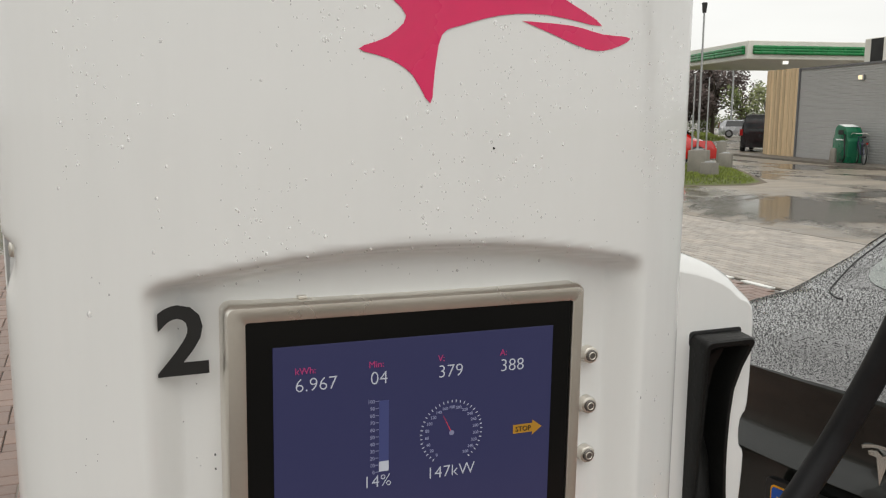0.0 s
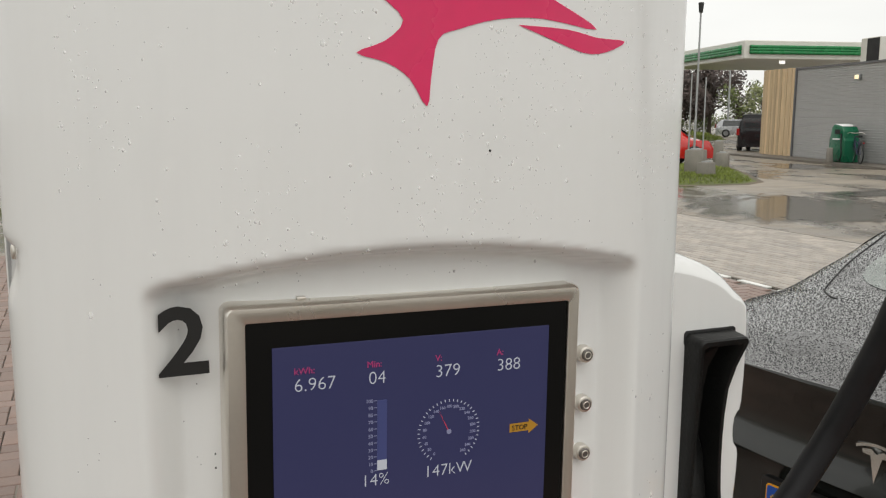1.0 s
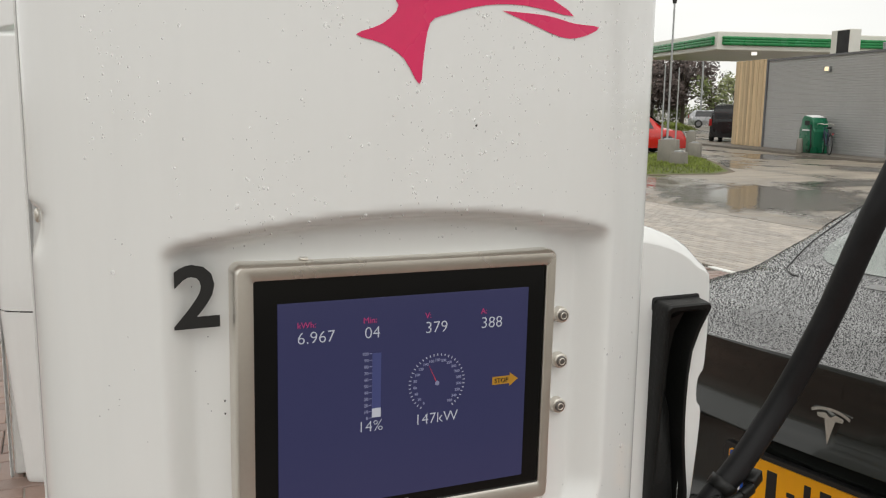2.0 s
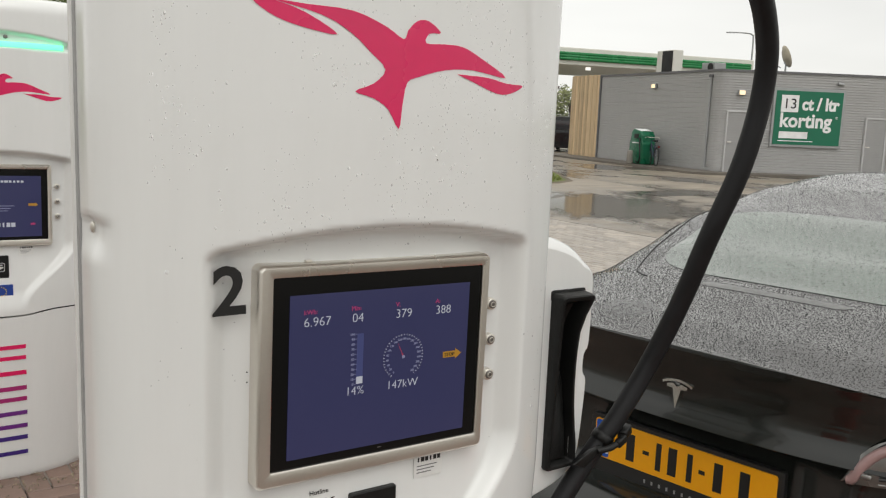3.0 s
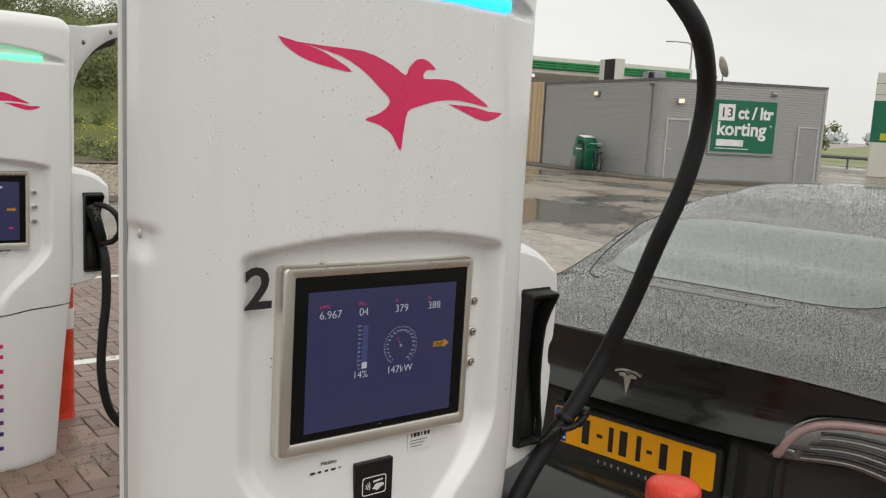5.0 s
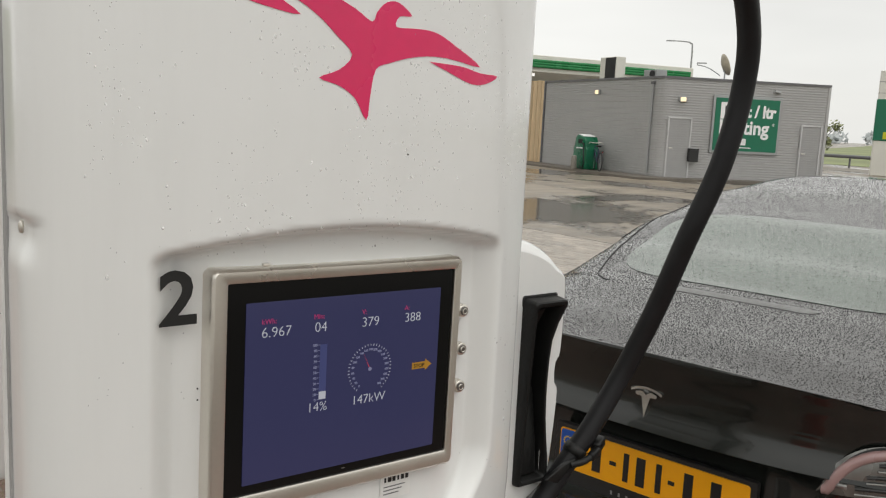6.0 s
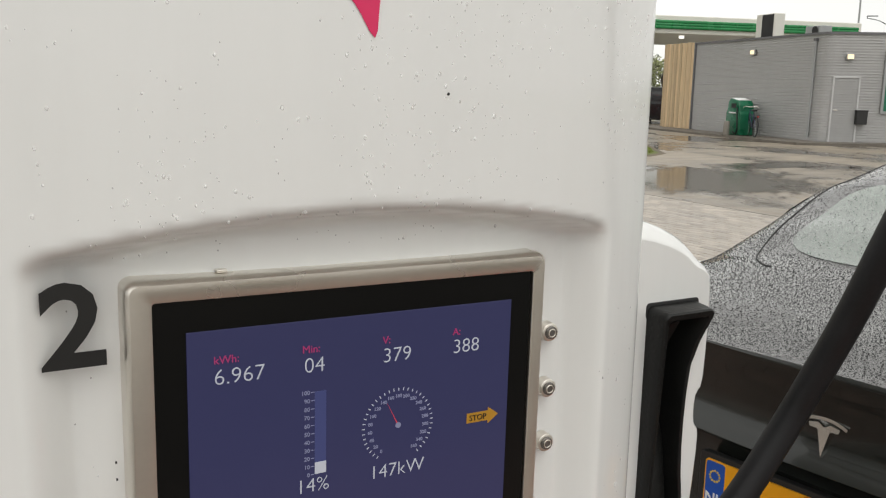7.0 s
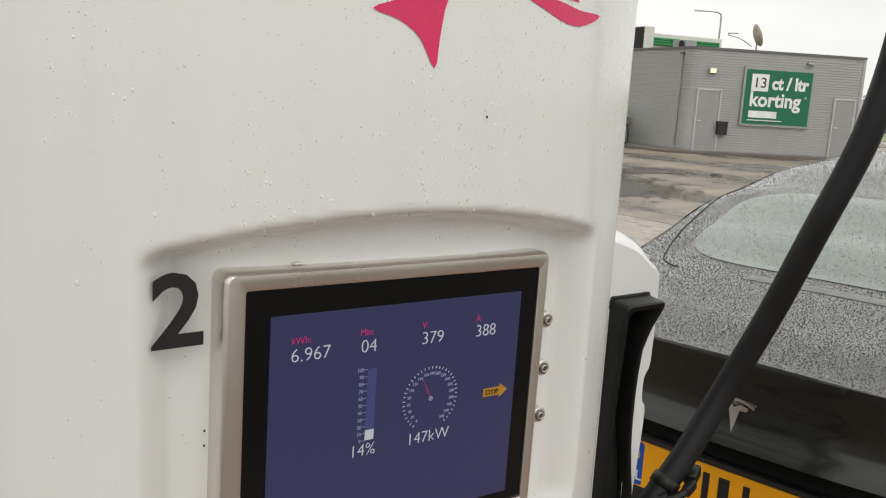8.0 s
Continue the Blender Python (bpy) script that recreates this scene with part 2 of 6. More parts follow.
PLATE_BLUE = surface("plate_blue", lin(20, 80, 175), 0.35)
LAMP_CLEAR = surface("lamp_clear_lens", (0.21, 0.21, 0.20, 1), 0.28, metal=0.6, coat=0.7, vary=0.2)
LAMP_RED = surface("lamp_red_lens", lin(120, 16, 18), 0.1, coat=1.0)
LAMP_PINK = surface("lamp_light_guide", lin(158, 128, 126), 0.3, coat=1.0)
LAMP_SILVER = surface("lamp_reflector", (0.34, 0.34, 0.33, 1), 0.38, metal=1.0)
TYRE = surface("tyre_rubber", (0.015, 0.015, 0.015, 1), 0.7)
ALLOY = surface("dark_alloy", (0.3, 0.3, 0.31, 1), 0.35, metal=1.0)
CLAD = surface("grey_steel_cladding", (0.395, 0.393, 0.387, 1), 0.45, vary=0.08, scale=0.7, fine=6)
CLAD_TRIM = surface("dark_grey_flashing", (0.13, 0.13, 0.135, 1), 0.45)
DOOR_GREY = surface("grey_steel_door", (0.33, 0.33, 0.325, 1), 0.45, vary=0.05)
DOOR_FRAME = surface("light_grey_frame", (0.5, 0.5, 0.5, 1), 0.4)
WOOD = surface("weathered_timber", (0.55, 0.41, 0.245, 1), 0.6, vary=0.2, scale=2.5, fine=40, random_vary=0.22, stretch=(6, 6, 0.5), bump=0.2, bump_scale=30)
SIGN_GREEN = surface("green_sign_film", lin(12, 104, 76), 0.4, vary=0.05)
SIGN_WHITE = surface("white_sign_film", (0.8, 0.8, 0.8, 1), 0.4)
SIGN_YELLOW = surface("yellow_sign_film", lin(190, 190, 30), 0.4)
CANOPY_WHITE = surface("canopy_white", (0.66, 0.65, 0.59, 1), 0.4, vary=0.06, scale=1.0)
CANOPY_GREEN = surface("canopy_green", lin(18, 118, 62), 0.25, vary=0.08, scale=1.0)
WARM_LAMP = lamp_mat("warm_wall_lamp", (1.0, 0.80, 0.50, 1), 1.15)
BIN_GREEN = surface("green_bin_plastic", lin(12, 96, 66), 0.3, vary=0.12)
ZINC = surface("galvanised_steel", (0.36, 0.37, 0.37, 1), 0.45, metal=0.6, vary=0.1)
CONCRETE = surface("damp_concrete", (0.215, 0.20, 0.172, 1), 0.75, vary=0.22, scale=3, fine=40, bump=0.3, bump_scale=60)
ASPHALT = wet_ground("wet_asphalt", (0.245, 0.208, 0.160, 1), (0.075, 0.064, 0.052, 1), 0.30, 0.53)
PAVER_GREY = surface("grey_paver", (0.31, 0.275, 0.235, 1), 0.42, vary=0.22, scale=1.3, fine=60, random_vary=0.22, island=True, bump=0.3, bump_scale=90)
PAVER_GREY_ONE = surface("grey_paver_single", (0.31, 0.275, 0.235, 1), 0.42, vary=0.22, scale=1.3, fine=60, random_vary=0.22, bump=0.3, bump_scale=90)
PAVER_RED = surface("red_paver", (0.19, 0.124, 0.098, 1), 0.4, vary=0.22, scale=1.3, fine=60, random_vary=0.2, island=True, bump=0.3, bump_scale=90)
PAVER_RED_ONE = surface("red_paver_single", (0.19, 0.124, 0.098, 1), 0.4, vary=0.22, scale=1.3, fine=60, random_vary=0.2, bump=0.3, bump_scale=90)
JOINT = surface("sandy_joint", (0.10, 0.09, 0.075, 1), 0.7, vary=0.3, scale=2, fine=80)
MARKING = surface("white_road_paint", (0.68, 0.68, 0.65, 1), 0.45, vary=0.12, scale=6, fine=80)
GRASS = surface("wet_grass", (0.17, 0.21, 0.035, 1), 0.7, vary=0.4, scale=1.2, fine=25, random_vary=0.4, island=True)
GRASS_SOIL = surface("grass_soil", (0.095, 0.115, 0.026, 1), 0.85, vary=0.45, scale=0.5, fine=9, bump=0.6, bump_scale=14)
# field green, paled in the base colour for distance haze
FIELD = surface("hazed_far_field", (0.22, 0.25, 0.12, 1), 0.9, vary=0.3, scale=0.04, fine=0.5)
EARTH = surface("bare_earth", (0.12, 0.095, 0.065, 1), 0.85, vary=0.35, scale=0.7, fine=12, bump=0.5, bump_scale=10)
GRAVEL = surface("pale_gravel", (0.30, 0.26, 0.20, 1), 0.75, vary=0.4, scale=3, fine=30, random_vary=0.4, island=True)
BARK = surface("bark", (0.075, 0.06, 0.045, 1), 0.85, vary=0.3, scale=6, fine=40, bump=0.5, bump_scale=30)
LEAF = surface("green_leaves", (0.10, 0.125, 0.03, 1), 0.6, vary=0.4, scale=0.8, random_vary=0.55, island=True)
LEAF_PALE = surface("pale_spring_leaves", (0.20, 0.22, 0.09, 1), 0.6, vary=0.4, scale=0.8, random_vary=0.5, island=True)
# copper leaf colour, lifted to hold some distance haze
LEAF_COPPER = surface("hazed_copper_leaves", (0.085, 0.06, 0.052, 1), 0.6, vary=0.4, scale=0.8, random_vary=0.5, island=True)
FLOWER = surface("yellow_flowers", (0.55, 0.45, 0.02, 1), 0.6, random_vary=0.3, island=True)
# distance haze is put into this pale grey-blue leaf colour
FAR_WOOD = surface("haze_tinted_far_trees", (0.45, 0.48, 0.48, 1), 0.9, vary=0.2, scale=0.1)
RED_PAINT = surface("red_car_paint", lin(190, 26, 18), 0.2, coat=1.0, vary=0.06)
SILVER_PAINT = surface("silver_car_paint", (0.42, 0.43, 0.45, 1), 0.25, metal=0.4, coat=1.0)
VAN_PAINT = surface("black_van_paint", (0.008, 0.008, 0.009, 1), 0.25, coat=0.3, shine=0.3)
REFLECTOR_BAR = surface("lamp_inner_bar", (0.02, 0.02, 0.02, 1), 0.3)
PUDDLE = shallow_water("still_water", (0.085, 0.074, 0.058, 1))
LITTER = surface("sand_and_litter", (0.23, 0.19, 0.13, 1), 0.8, random_vary=0.5, island=True)
# pale colour that imitates a bright reflection on the wet boot
REFLECTION_STRIP = surface("grey_reflection_strip", (0.22, 0.225, 0.22, 1), 0.45, vary=0.3, scale=8, beads=0.4, bead_scale=150, alpha=0.75)
DARK_GLASS = surface("dark_vehicle_glass", (0.02, 0.023, 0.025, 1), 0.08, coat=1.0)
LAMP_TAIL = surface("tail_lamp_red", lin(150, 20, 20), 0.2)


# ---------------------------------------------------------------- mesh helpers
def mesh(name, verts, faces, smooth=False, sharp=0):
    me = bpy.data.meshes.new(name)
    me.from_pydata([tuple(v) for v in verts], [], [tuple(f) for f in faces])
    if smooth:
        me.polygons.foreach_set("use_smooth", [True] * len(me.polygons))
        if sharp:
            me.set_sharp_from_angle(angle=radians(sharp))
    me.update()
    return me


def put(name, me, mat, parent=None, label="", kind=""):
    """One mesh object, under a thing or at top level."""
    if isinstance(me, bmesh.types.BMesh):
        bm, me = me, bpy.data.meshes.new(name)
        bmesh.ops.recalc_face_normals(bm, faces=bm.faces)
        bm.to_mesh(me)
        bm.free()
    if mat and not me.materials:
        me.materials.append(mat)
    ob = new(name, me)
    ob.parent = parent
    return tagged(ob, label, kind=kind)


def thing(name, label, category, m=None, group="", kind=""):
    ob = tagged(new(name), label, category, group, kind)
    ob.empty_display_size = 0.1
    if m is not None:
        ob.matrix_basis = m
    return ob


def block(size, at, bevel=0.0, seg=2, turn=0.0, bm=None):
    bm = bm or bmesh.new()
    r = bmesh.ops.create_cube(bm, size=1.0, matrix=pose(*at, 0, 0, turn) @ Matrix.Diagonal((*size, 1)))
    if bevel:
        edges = {e for v in r["verts"] for e in v.link_edges}
        bmesh.ops.bevel(bm, geom=list(edges), offset=bevel, segments=seg, affect="EDGES", profile=0.5)
    return bm


def smooth_bm(bm):
    for fc in bm.faces:
        fc.smooth = True
    return bm


def can(r1, r2, h, at, seg=24, bevel=0.0, m=None, bm=None):
    """An upright cylinder or cone from at upwards."""
    bm = bm or bmesh.new()
    base = (m or Matrix.Identity(4)) @ pose(at[0], at[1], at[2] + h / 2)
    if m is not None:
        base = Matrix.Translation(at) @ m @ pose(0, 0, h / 2)
    r = bmesh.ops.create_cone(bm, cap_ends=True, segments=seg, radius1=r1, radius2=r2, depth=h, matrix=base)
    if bevel:
        edges = [e for e in {e for v in r["verts"] for e in v.link_edges} if len(e.link_faces) == 2 and e.calc_face_angle() > 0.9]
        bmesh.ops.bevel(bm, geom=edges, offset=bevel, segments=2, affect="EDGES", profile=0.5)
    return bm


def spline(points, steps=8):
    """Points along a smooth line through the given points."""
    ps = [Vector(p) for p in points]
    ps = [ps[0] * 2 - ps[1]] + ps + [ps[-1] * 2 - ps[-2]]
    out = []
    for a, b, c, d in zip(ps, ps[1:], ps[2:], ps[3:]):
        for i in range(steps):
            t = i / steps
            out.append(0.5 * (2 * b + (c - a) * t + (2 * a - 5 * b + 4 * c - d) * t * t + (3 * b - a - 3 * c + d) * t ** 3))
    return out + [ps[-2]]


def tube(path, radius, seg=12, name="tube"):
    """A round tube along a path."""
    verts, faces = [], []
    up = Vector((0.3, 0.9, 0.2))
    n = len(path)
    for i, p in enumerate(path):
        d = (path[min(i + 1, n - 1)] - path[max(i - 1, 0)]).normalized()
        side = d.cross(up).normalized()
        up = side.cross(d).normalized()
        r = radius(i / (n - 1)) if callable(radius) else radius
        for k in range(seg):
            a = 2 * math.pi * k / seg
            verts.append(p + r * (math.cos(a) * side + math.sin(a) * up))
    for i in range(n - 1):
        for k in range(seg):
            faces.append((i * seg + k, i * seg + (k + 1) % seg, (i + 1) * seg + (k + 1) % seg, (i + 1) * seg + k))
    faces += [tuple(range(seg))[::-1], tuple(range((n - 1) * seg, n * seg))]
    return mesh(name, verts, faces, True, 50)


def grid_mesh(name, rows, close=False, smooth=True, sharp=0):
    """A sheet through rows of points of equal length."""
    w = len(rows[0])
    verts = [p for row in rows for p in row]
    faces = []
    for i in range(len(rows) - 1):
        for k in range(w if close else w - 1):
            faces.append((i * w + k, i * w + (k + 1) % w, (i + 1) * w + (k + 1) % w, (i + 1) * w + k))
    return mesh(name, verts, faces, smooth, sharp)


def round_rect(x0, x1, z0, z1, r, n=5):
    pts = []
    for cx, cz, a0 in ((x1 - r, z1 - r, 0), (x0 + r, z1 - r, 90), (x0 + r, z0 + r, 180), (x1 - r, z0 + r, 270)):
        for i in range(n + 1):
            a = radians(a0 + 90 * i / n)
            pts.append((cx + r * math.cos(a), cz + r * math.sin(a)))
    return pts


def panel(x0, x1, z0, z1, r, y_front, y_back, edge=0.001):
    """A flat panel facing -y with rounded corners and a softened front edge."""
    loops = [round_rect(x0, x1, z0, z1, r), round_rect(x0, x1, z0, z1, r), round_rect(x0 + edge, x1 - edge, z0 + edge, z1 - edge, max(r - edge, 1e-4))]
    rows = [[(x, y, z) for x, z in lp] for lp, y in zip(loops, (y_back, y_front + edge, y_front))]
    n = len(rows[0])
    verts = [p for row in rows for p in row]
    faces = [(i * n + k, i * n + (k + 1) % n, (i + 1) * n + (k + 1) % n, (i + 1) * n + k) for i in range(2) for k in range(n)]
    faces += [tuple(range(2 * n, 3 * n)), tuple(range(n))[::-1]]
    return mesh("panel", verts, faces)


def prism(points, y0, y1, bevel=0.0, seg=3):
    """A shape drawn in x and z, drawn out from y0 to y1."""
    bm = bmesh.new()
    a = [bm.verts.new((x, y0, z)) for x, z in points]
    b = [bm.verts.new((x, y1, z)) for x, z in points]
    n = len(points)
    bm.faces.new(a)
    bm.faces.new(b[::-1])
    for k in range(n):
        bm.faces.new((a[k], b[k], b[(k + 1) % n], a[(k + 1) % n]))
    bmesh.ops.recalc_face_normals(bm, faces=bm.faces)
    if bevel:
        bmesh.ops.bevel(bm, geom=[e for e in bm.edges if e.calc_face_angle(0) > 0.6], offset=bevel, segments=seg, affect="EDGES", profile=0.5)
        smooth_bm(bm)
    return bm


def lettering(text, size, bold=0.0, depth=0.0004, align="CENTER"):
    """Letters in the built-in font as a mesh standing upright, facing -y, on the origin's baseline."""
    cu = bpy.data.curves.new("letters", "FONT")
    cu.body, cu.size, cu.align_x, cu.offset, cu.extrude, cu.resolution_u = text, size, align, bold, depth, 3
    ob = bpy.data.objects.new("letters", cu)
    scene.collection.objects.link(ob)
    me = bpy.data.meshes.new_from_object(ob.evaluated_get(bpy.context.evaluated_depsgraph_get()))
    bpy.data.objects.remove(ob)
    me.transform(pose(0, 0, 0, 90))
    me.materials.clear()
    return me


def write(name, text, size, at, mat, parent, bold=0.0, align="CENTER", stretch=1.0, turn=None):
    me = lettering(text, size, bold, align=align)
    me.transform(Matrix.Diagonal((stretch, 1, 1, 1)))
    ob = put(name, me, mat, parent)
    ob.matrix_basis = (turn or Matrix.Identity(4)) if turn else pose(*at)
    return ob


def smoothstep(t):
    t = min(1.0, max(0.0, t))
    return t * t * (3 - 2 * t)


# ---------------------------------------------------------------- charging posts
MID = 0.17            # the post's middle line; its front faces -y
TOP, SEAM = 2.145, 0.80


def post_profile(r=0.118):
    """Half of the post's plan from the middle of the front to the seam on its side: distance from the middle, depth."""
    half = [(0.38 * i / 34, -0.027 + 0.104 * (0.38 * i / 34 / 0.43) ** 3) for i in range(35)]
    a0 = radians(29.5)
    for i in range(1, 13):
        a = a0 + (math.pi / 2 - a0) * i / 12
        half.append((0.38 + r * (math.sin(a) - math.sin(a0)), half[34][1] + r * (math.cos(a0) - math.cos(a))))
    half += [(half[-1][0], half[-1][1] + 0.02), (half[-1][0], 0.193)]
    return half


def front_y(x):
    d = min(abs(x - MID), 0.38)
    return -0.027 + 0.104 * (d / 0.43) ** 3


def recess(x, z):
    """Depth of the hollow round the screen, of the light groove and of the lock's dimple at a place on the front."""
    d = x - MID
    narrow = smoothstep((1.10 - z) / 0.27)
    c = x - 0.16
    hw = (0.318 if c > 0 else 0.295) * (1 - narrow) + 0.115 * narrow
    top = 1.503 - 0.036 * (c / 0.295) ** 2
    m = smoothstep((top - z) / 0.020) * smoothstep((hw - abs(c)) / 0.035) * smoothstep((z - 0.80) / 0.10)
    deep = 0.040 * (1 - 0.45 * narrow)
    brow = 2.000 - 0.055 * (d / 0.38) ** 2
    g = smoothstep((z - 1.930) / 0.006) * smoothstep((brow - z) / 0.012) * smoothstep((0.39 - abs(d)) / 0.05)
    return deep * m + 0.020 * g


def surf(x, z):
    return front_y(x) + recess(x, z)


def shell_point(x, y, nx, ny, z):
    """The shell's point above a plan point: rounded at the top, drawn in towards the foot."""
    inset = 0.0
    if z > TOP - 0.07:
        inset = 0.07 - math.sqrt(max(0.0, 0.07 ** 2 - (z - TOP + 0.07) ** 2))
    if z < 0.9:
        inset += 0.062 * ((0.9 - z) / 0.9) ** 1.2
    if z < 0.03:
        inset += 0.012 * (1 - z / 0.03)
    if z < 1.0 and x > MID:
        inset += 0.065 * (1.0 - z) ** 1.1 * max(0.0, nx)
    inset += recess(x, z) if ny < -0.5 else 0.0
    if x < MID and y > 0.05 and ny > -0.75:
        inset += 0.011 * smoothstep((1.512 - z) / 0.007) * smoothstep((z - 1.440) / 0.05) * smoothstep((y - 0.062) / 0.05) * smoothstep((0.170 - y) / 0.025)
    return (x - nx * inset, y - ny * inset, z)


def shell(name, z_low, z_high, steps):
    half, left = post_profile(0.062), post_profile(0.100)
    plan = [(MID - d, y) for d, y in left[::-1]] + [(MID + d, y) for d, y in half[1:]]
    n = len(plan)
    fine = []
    for (xa, ya), (xb, yb) in zip(plan, plan[1:]):
        k = 3 if abs(xb - xa) > 0.008 else 1
        fine += [(xa + (xb - xa) * i / k, ya + (yb - ya) * i / k) for i in range(k)]
    plan = fine + [plan[-1]]
    n = len(plan)
    norm = []
    for i in range(n):
        a, b = plan[max(0, i - 2)], plan[min(n - 1, i + 2)]
        t = Vector((b[0] - a[0], b[1] - a[1])).normalized()
        norm.append((t.y, -t.x))
    rows = []
    for j in range(steps + 1):
        v = j / steps
        row = []
        for (x, y), (nx, ny) in zip(plan, norm):
            lo = z_low(x)
            hi = z_high(x)
            row.append(shell_point(x, y, nx, ny, lo + (hi - lo) * v))
        rows.append(row)
    if z_high(MID) > TOP - 0.01:
        last = rows[-1]
        for k in (0.7, 0.35, 0.0):
            rows.append([(MID + (p[0] - MID) * k, 0.2 + (p[1] - 0.2) * k, p[2] + 0.008 * (1 - k)) for p in last])
    return grid_mesh(name, rows, False, True)


def seam_z(x):
    return SEAM - 0.02 * math.exp(-((x - 0.16) / 0.17) ** 4)


UPPER = shell("upper_shell", lambda x: seam_z(x) + 0.003, lambda x: TOP, 190)
LOWER = shell("lower_shell", lambda x: 0.004, lambda x: seam_z(x) - 0.003, 40)


def decal(outline, lift=0.0009, steps=5):
    """A film cut to an outline in x and z, lying on the curved front."""
    pts = [(p.x, p.z) for p in spline([(x, 0, z) for x, z in outline + outline[:1]], steps)[:-1]] if steps else outline
    bm = bmesh.new()
    vs = [bm.verts.new((x, 0, z)) for x, z in pts]
    es = [bm.edges.new((vs[i], vs[(i + 1) % len(vs)])) for i in range(len(vs))]
    bmesh.ops.triangle_fill(bm, use_beauty=True, edges=es)
    for _ in range(3):
        bmesh.ops.subdivide_edges(bm, edges=[e for e in bm.edges if e.calc_length() > 0.012], cuts=1)
        bmesh.ops.triangulate(bm, faces=bm.faces)
    for v in bm.verts:
        v.co.y = front_y(v.co.x) - lift + 0.062 * (max(0.0, 0.9 - v.co.z) / 0.9) ** 1.2
    return bm


def bird(parent):
    """The magenta bird of the post: two cut feathers and the body, as one film each."""
    body = [(-0.045, 1.830), (0.010, 1.827), (0.084, 1.824), (0.140, 1.806), (0.171, 1.790), (0.179, 1.804), (0.195, 1.819), (0.216, 1.821),
            (0.240, 1.805), (0.218, 1.802), (0.213, 1.787), (0.249, 1.788), (0.287, 1.786), (0.330, 1.769), (0.384, 1.743), (0.308, 1.751),
            (0.252, 1.748), (0.203, 1.735), (0.180, 1.724), (0.172, 1.686), (0.167, 1.653), (0.147, 1.682), (0.121, 1.698), (0.089, 1.707),
            (0.120, 1.720), (0.140, 1.742), (0.114, 1.766), (0.082, 1.791), (0.036, 1.813)]
    put("bird_emblem", decal(body, steps=3), MAGENTA, parent, "magenta bird emblem")
    put("bird_feather", decal([(-0.076, 1.837), (-0.040, 1.829), (0.006, 1.816), (0.059, 1.788), (0.006, 1.794), (-0.034, 1.805), (-0.063, 1.822)], steps=3), MAGENTA, parent, "magenta bird feather")
    put("bird_feather", decal([(0.275, 1.743), (0.341, 1.741), (0.385, 1.734), (0.430, 1.732), (0.399, 1.718), (0.364, 1.716), (0.310, 1.732)], steps=3), MAGENTA, parent, "magenta bird feather")


def screen_frame(parent):
    x0, x1, z0, z1 = -0.051, 0.381, 1.090, 1.445
    loops = []
    for inset, y, r in ((0, 0.045, 0.011), (0, 0.004, 0.011), (0.0012, -0.001, 0.010), (0.004, -0.0045, 0.008), (0.017, -0.0055, 0.003), (0.0195, -0.004, 0.003), (0.0195, 0.001, 0.003)):
        left = inset * 1.15
        loops.append([(x, y, z) for x, z in round_rect(x0 + left, x1 - inset * 0.9, z0 + inset * 1.42, z1 - inset, r, 6)])
    put("screen_frame", grid_mesh("screen_frame", loops, True, True, 35), STEEL, parent, "brushed steel screen frame").matrix_basis = SET
    put("screen_glass", panel(-0.039, 0.367, 1.116, 1.427, 0.003, -0.001, 0.030), GLASS_BLACK, parent, "black screen glass").matrix_basis = SET
    for z in (1.262, 1.278):
        put("frame_screw", can(0.0013, 0.0013, 0.0015, (-0.0615, 0.02, z), 8, m=pose(0, 0, 0, 0, 90)), DARK_GAP, parent)
    put("frame_latch", block((0.010, 0.008, 0.003), (0.035, 0.012, 1.446), 0.001), STEEL, parent)
    put("screen_sensor", block((0.006, 0.0008, 0.0015), (0.164, -0.0012, 1.123), 0.0003), STEEL_DARK, parent)


SET = pose(-0.05, 0, 1.445) @ pose(0, 0, 0, 0, 0.65, 0) @ pose(0.05, 0, -1.445)    # the screen hangs a little askew
SX, SZ, SW, SH = 0.0, 1.132, 0.338, 0.264      # the lit picture: left, bottom, width, height


def on_screen(u, v):
    return SX + SW * u, SZ + SH * (1 - v)


def mark(name, pts, mat, parent, y=-0.0032):
    bm = bmesh.new()
    bm.faces.new([bm.verts.new((x, y, z)) for x, z in pts])
    ob = put(name, bm, mat, parent)
    return ob


def bar(name, u, v, w, h, mat, parent, y=-0.0032):
    x, z = on_screen(u, v)
    return put(name, block((w, 0.0004, h), (x, y, z)), mat, parent)


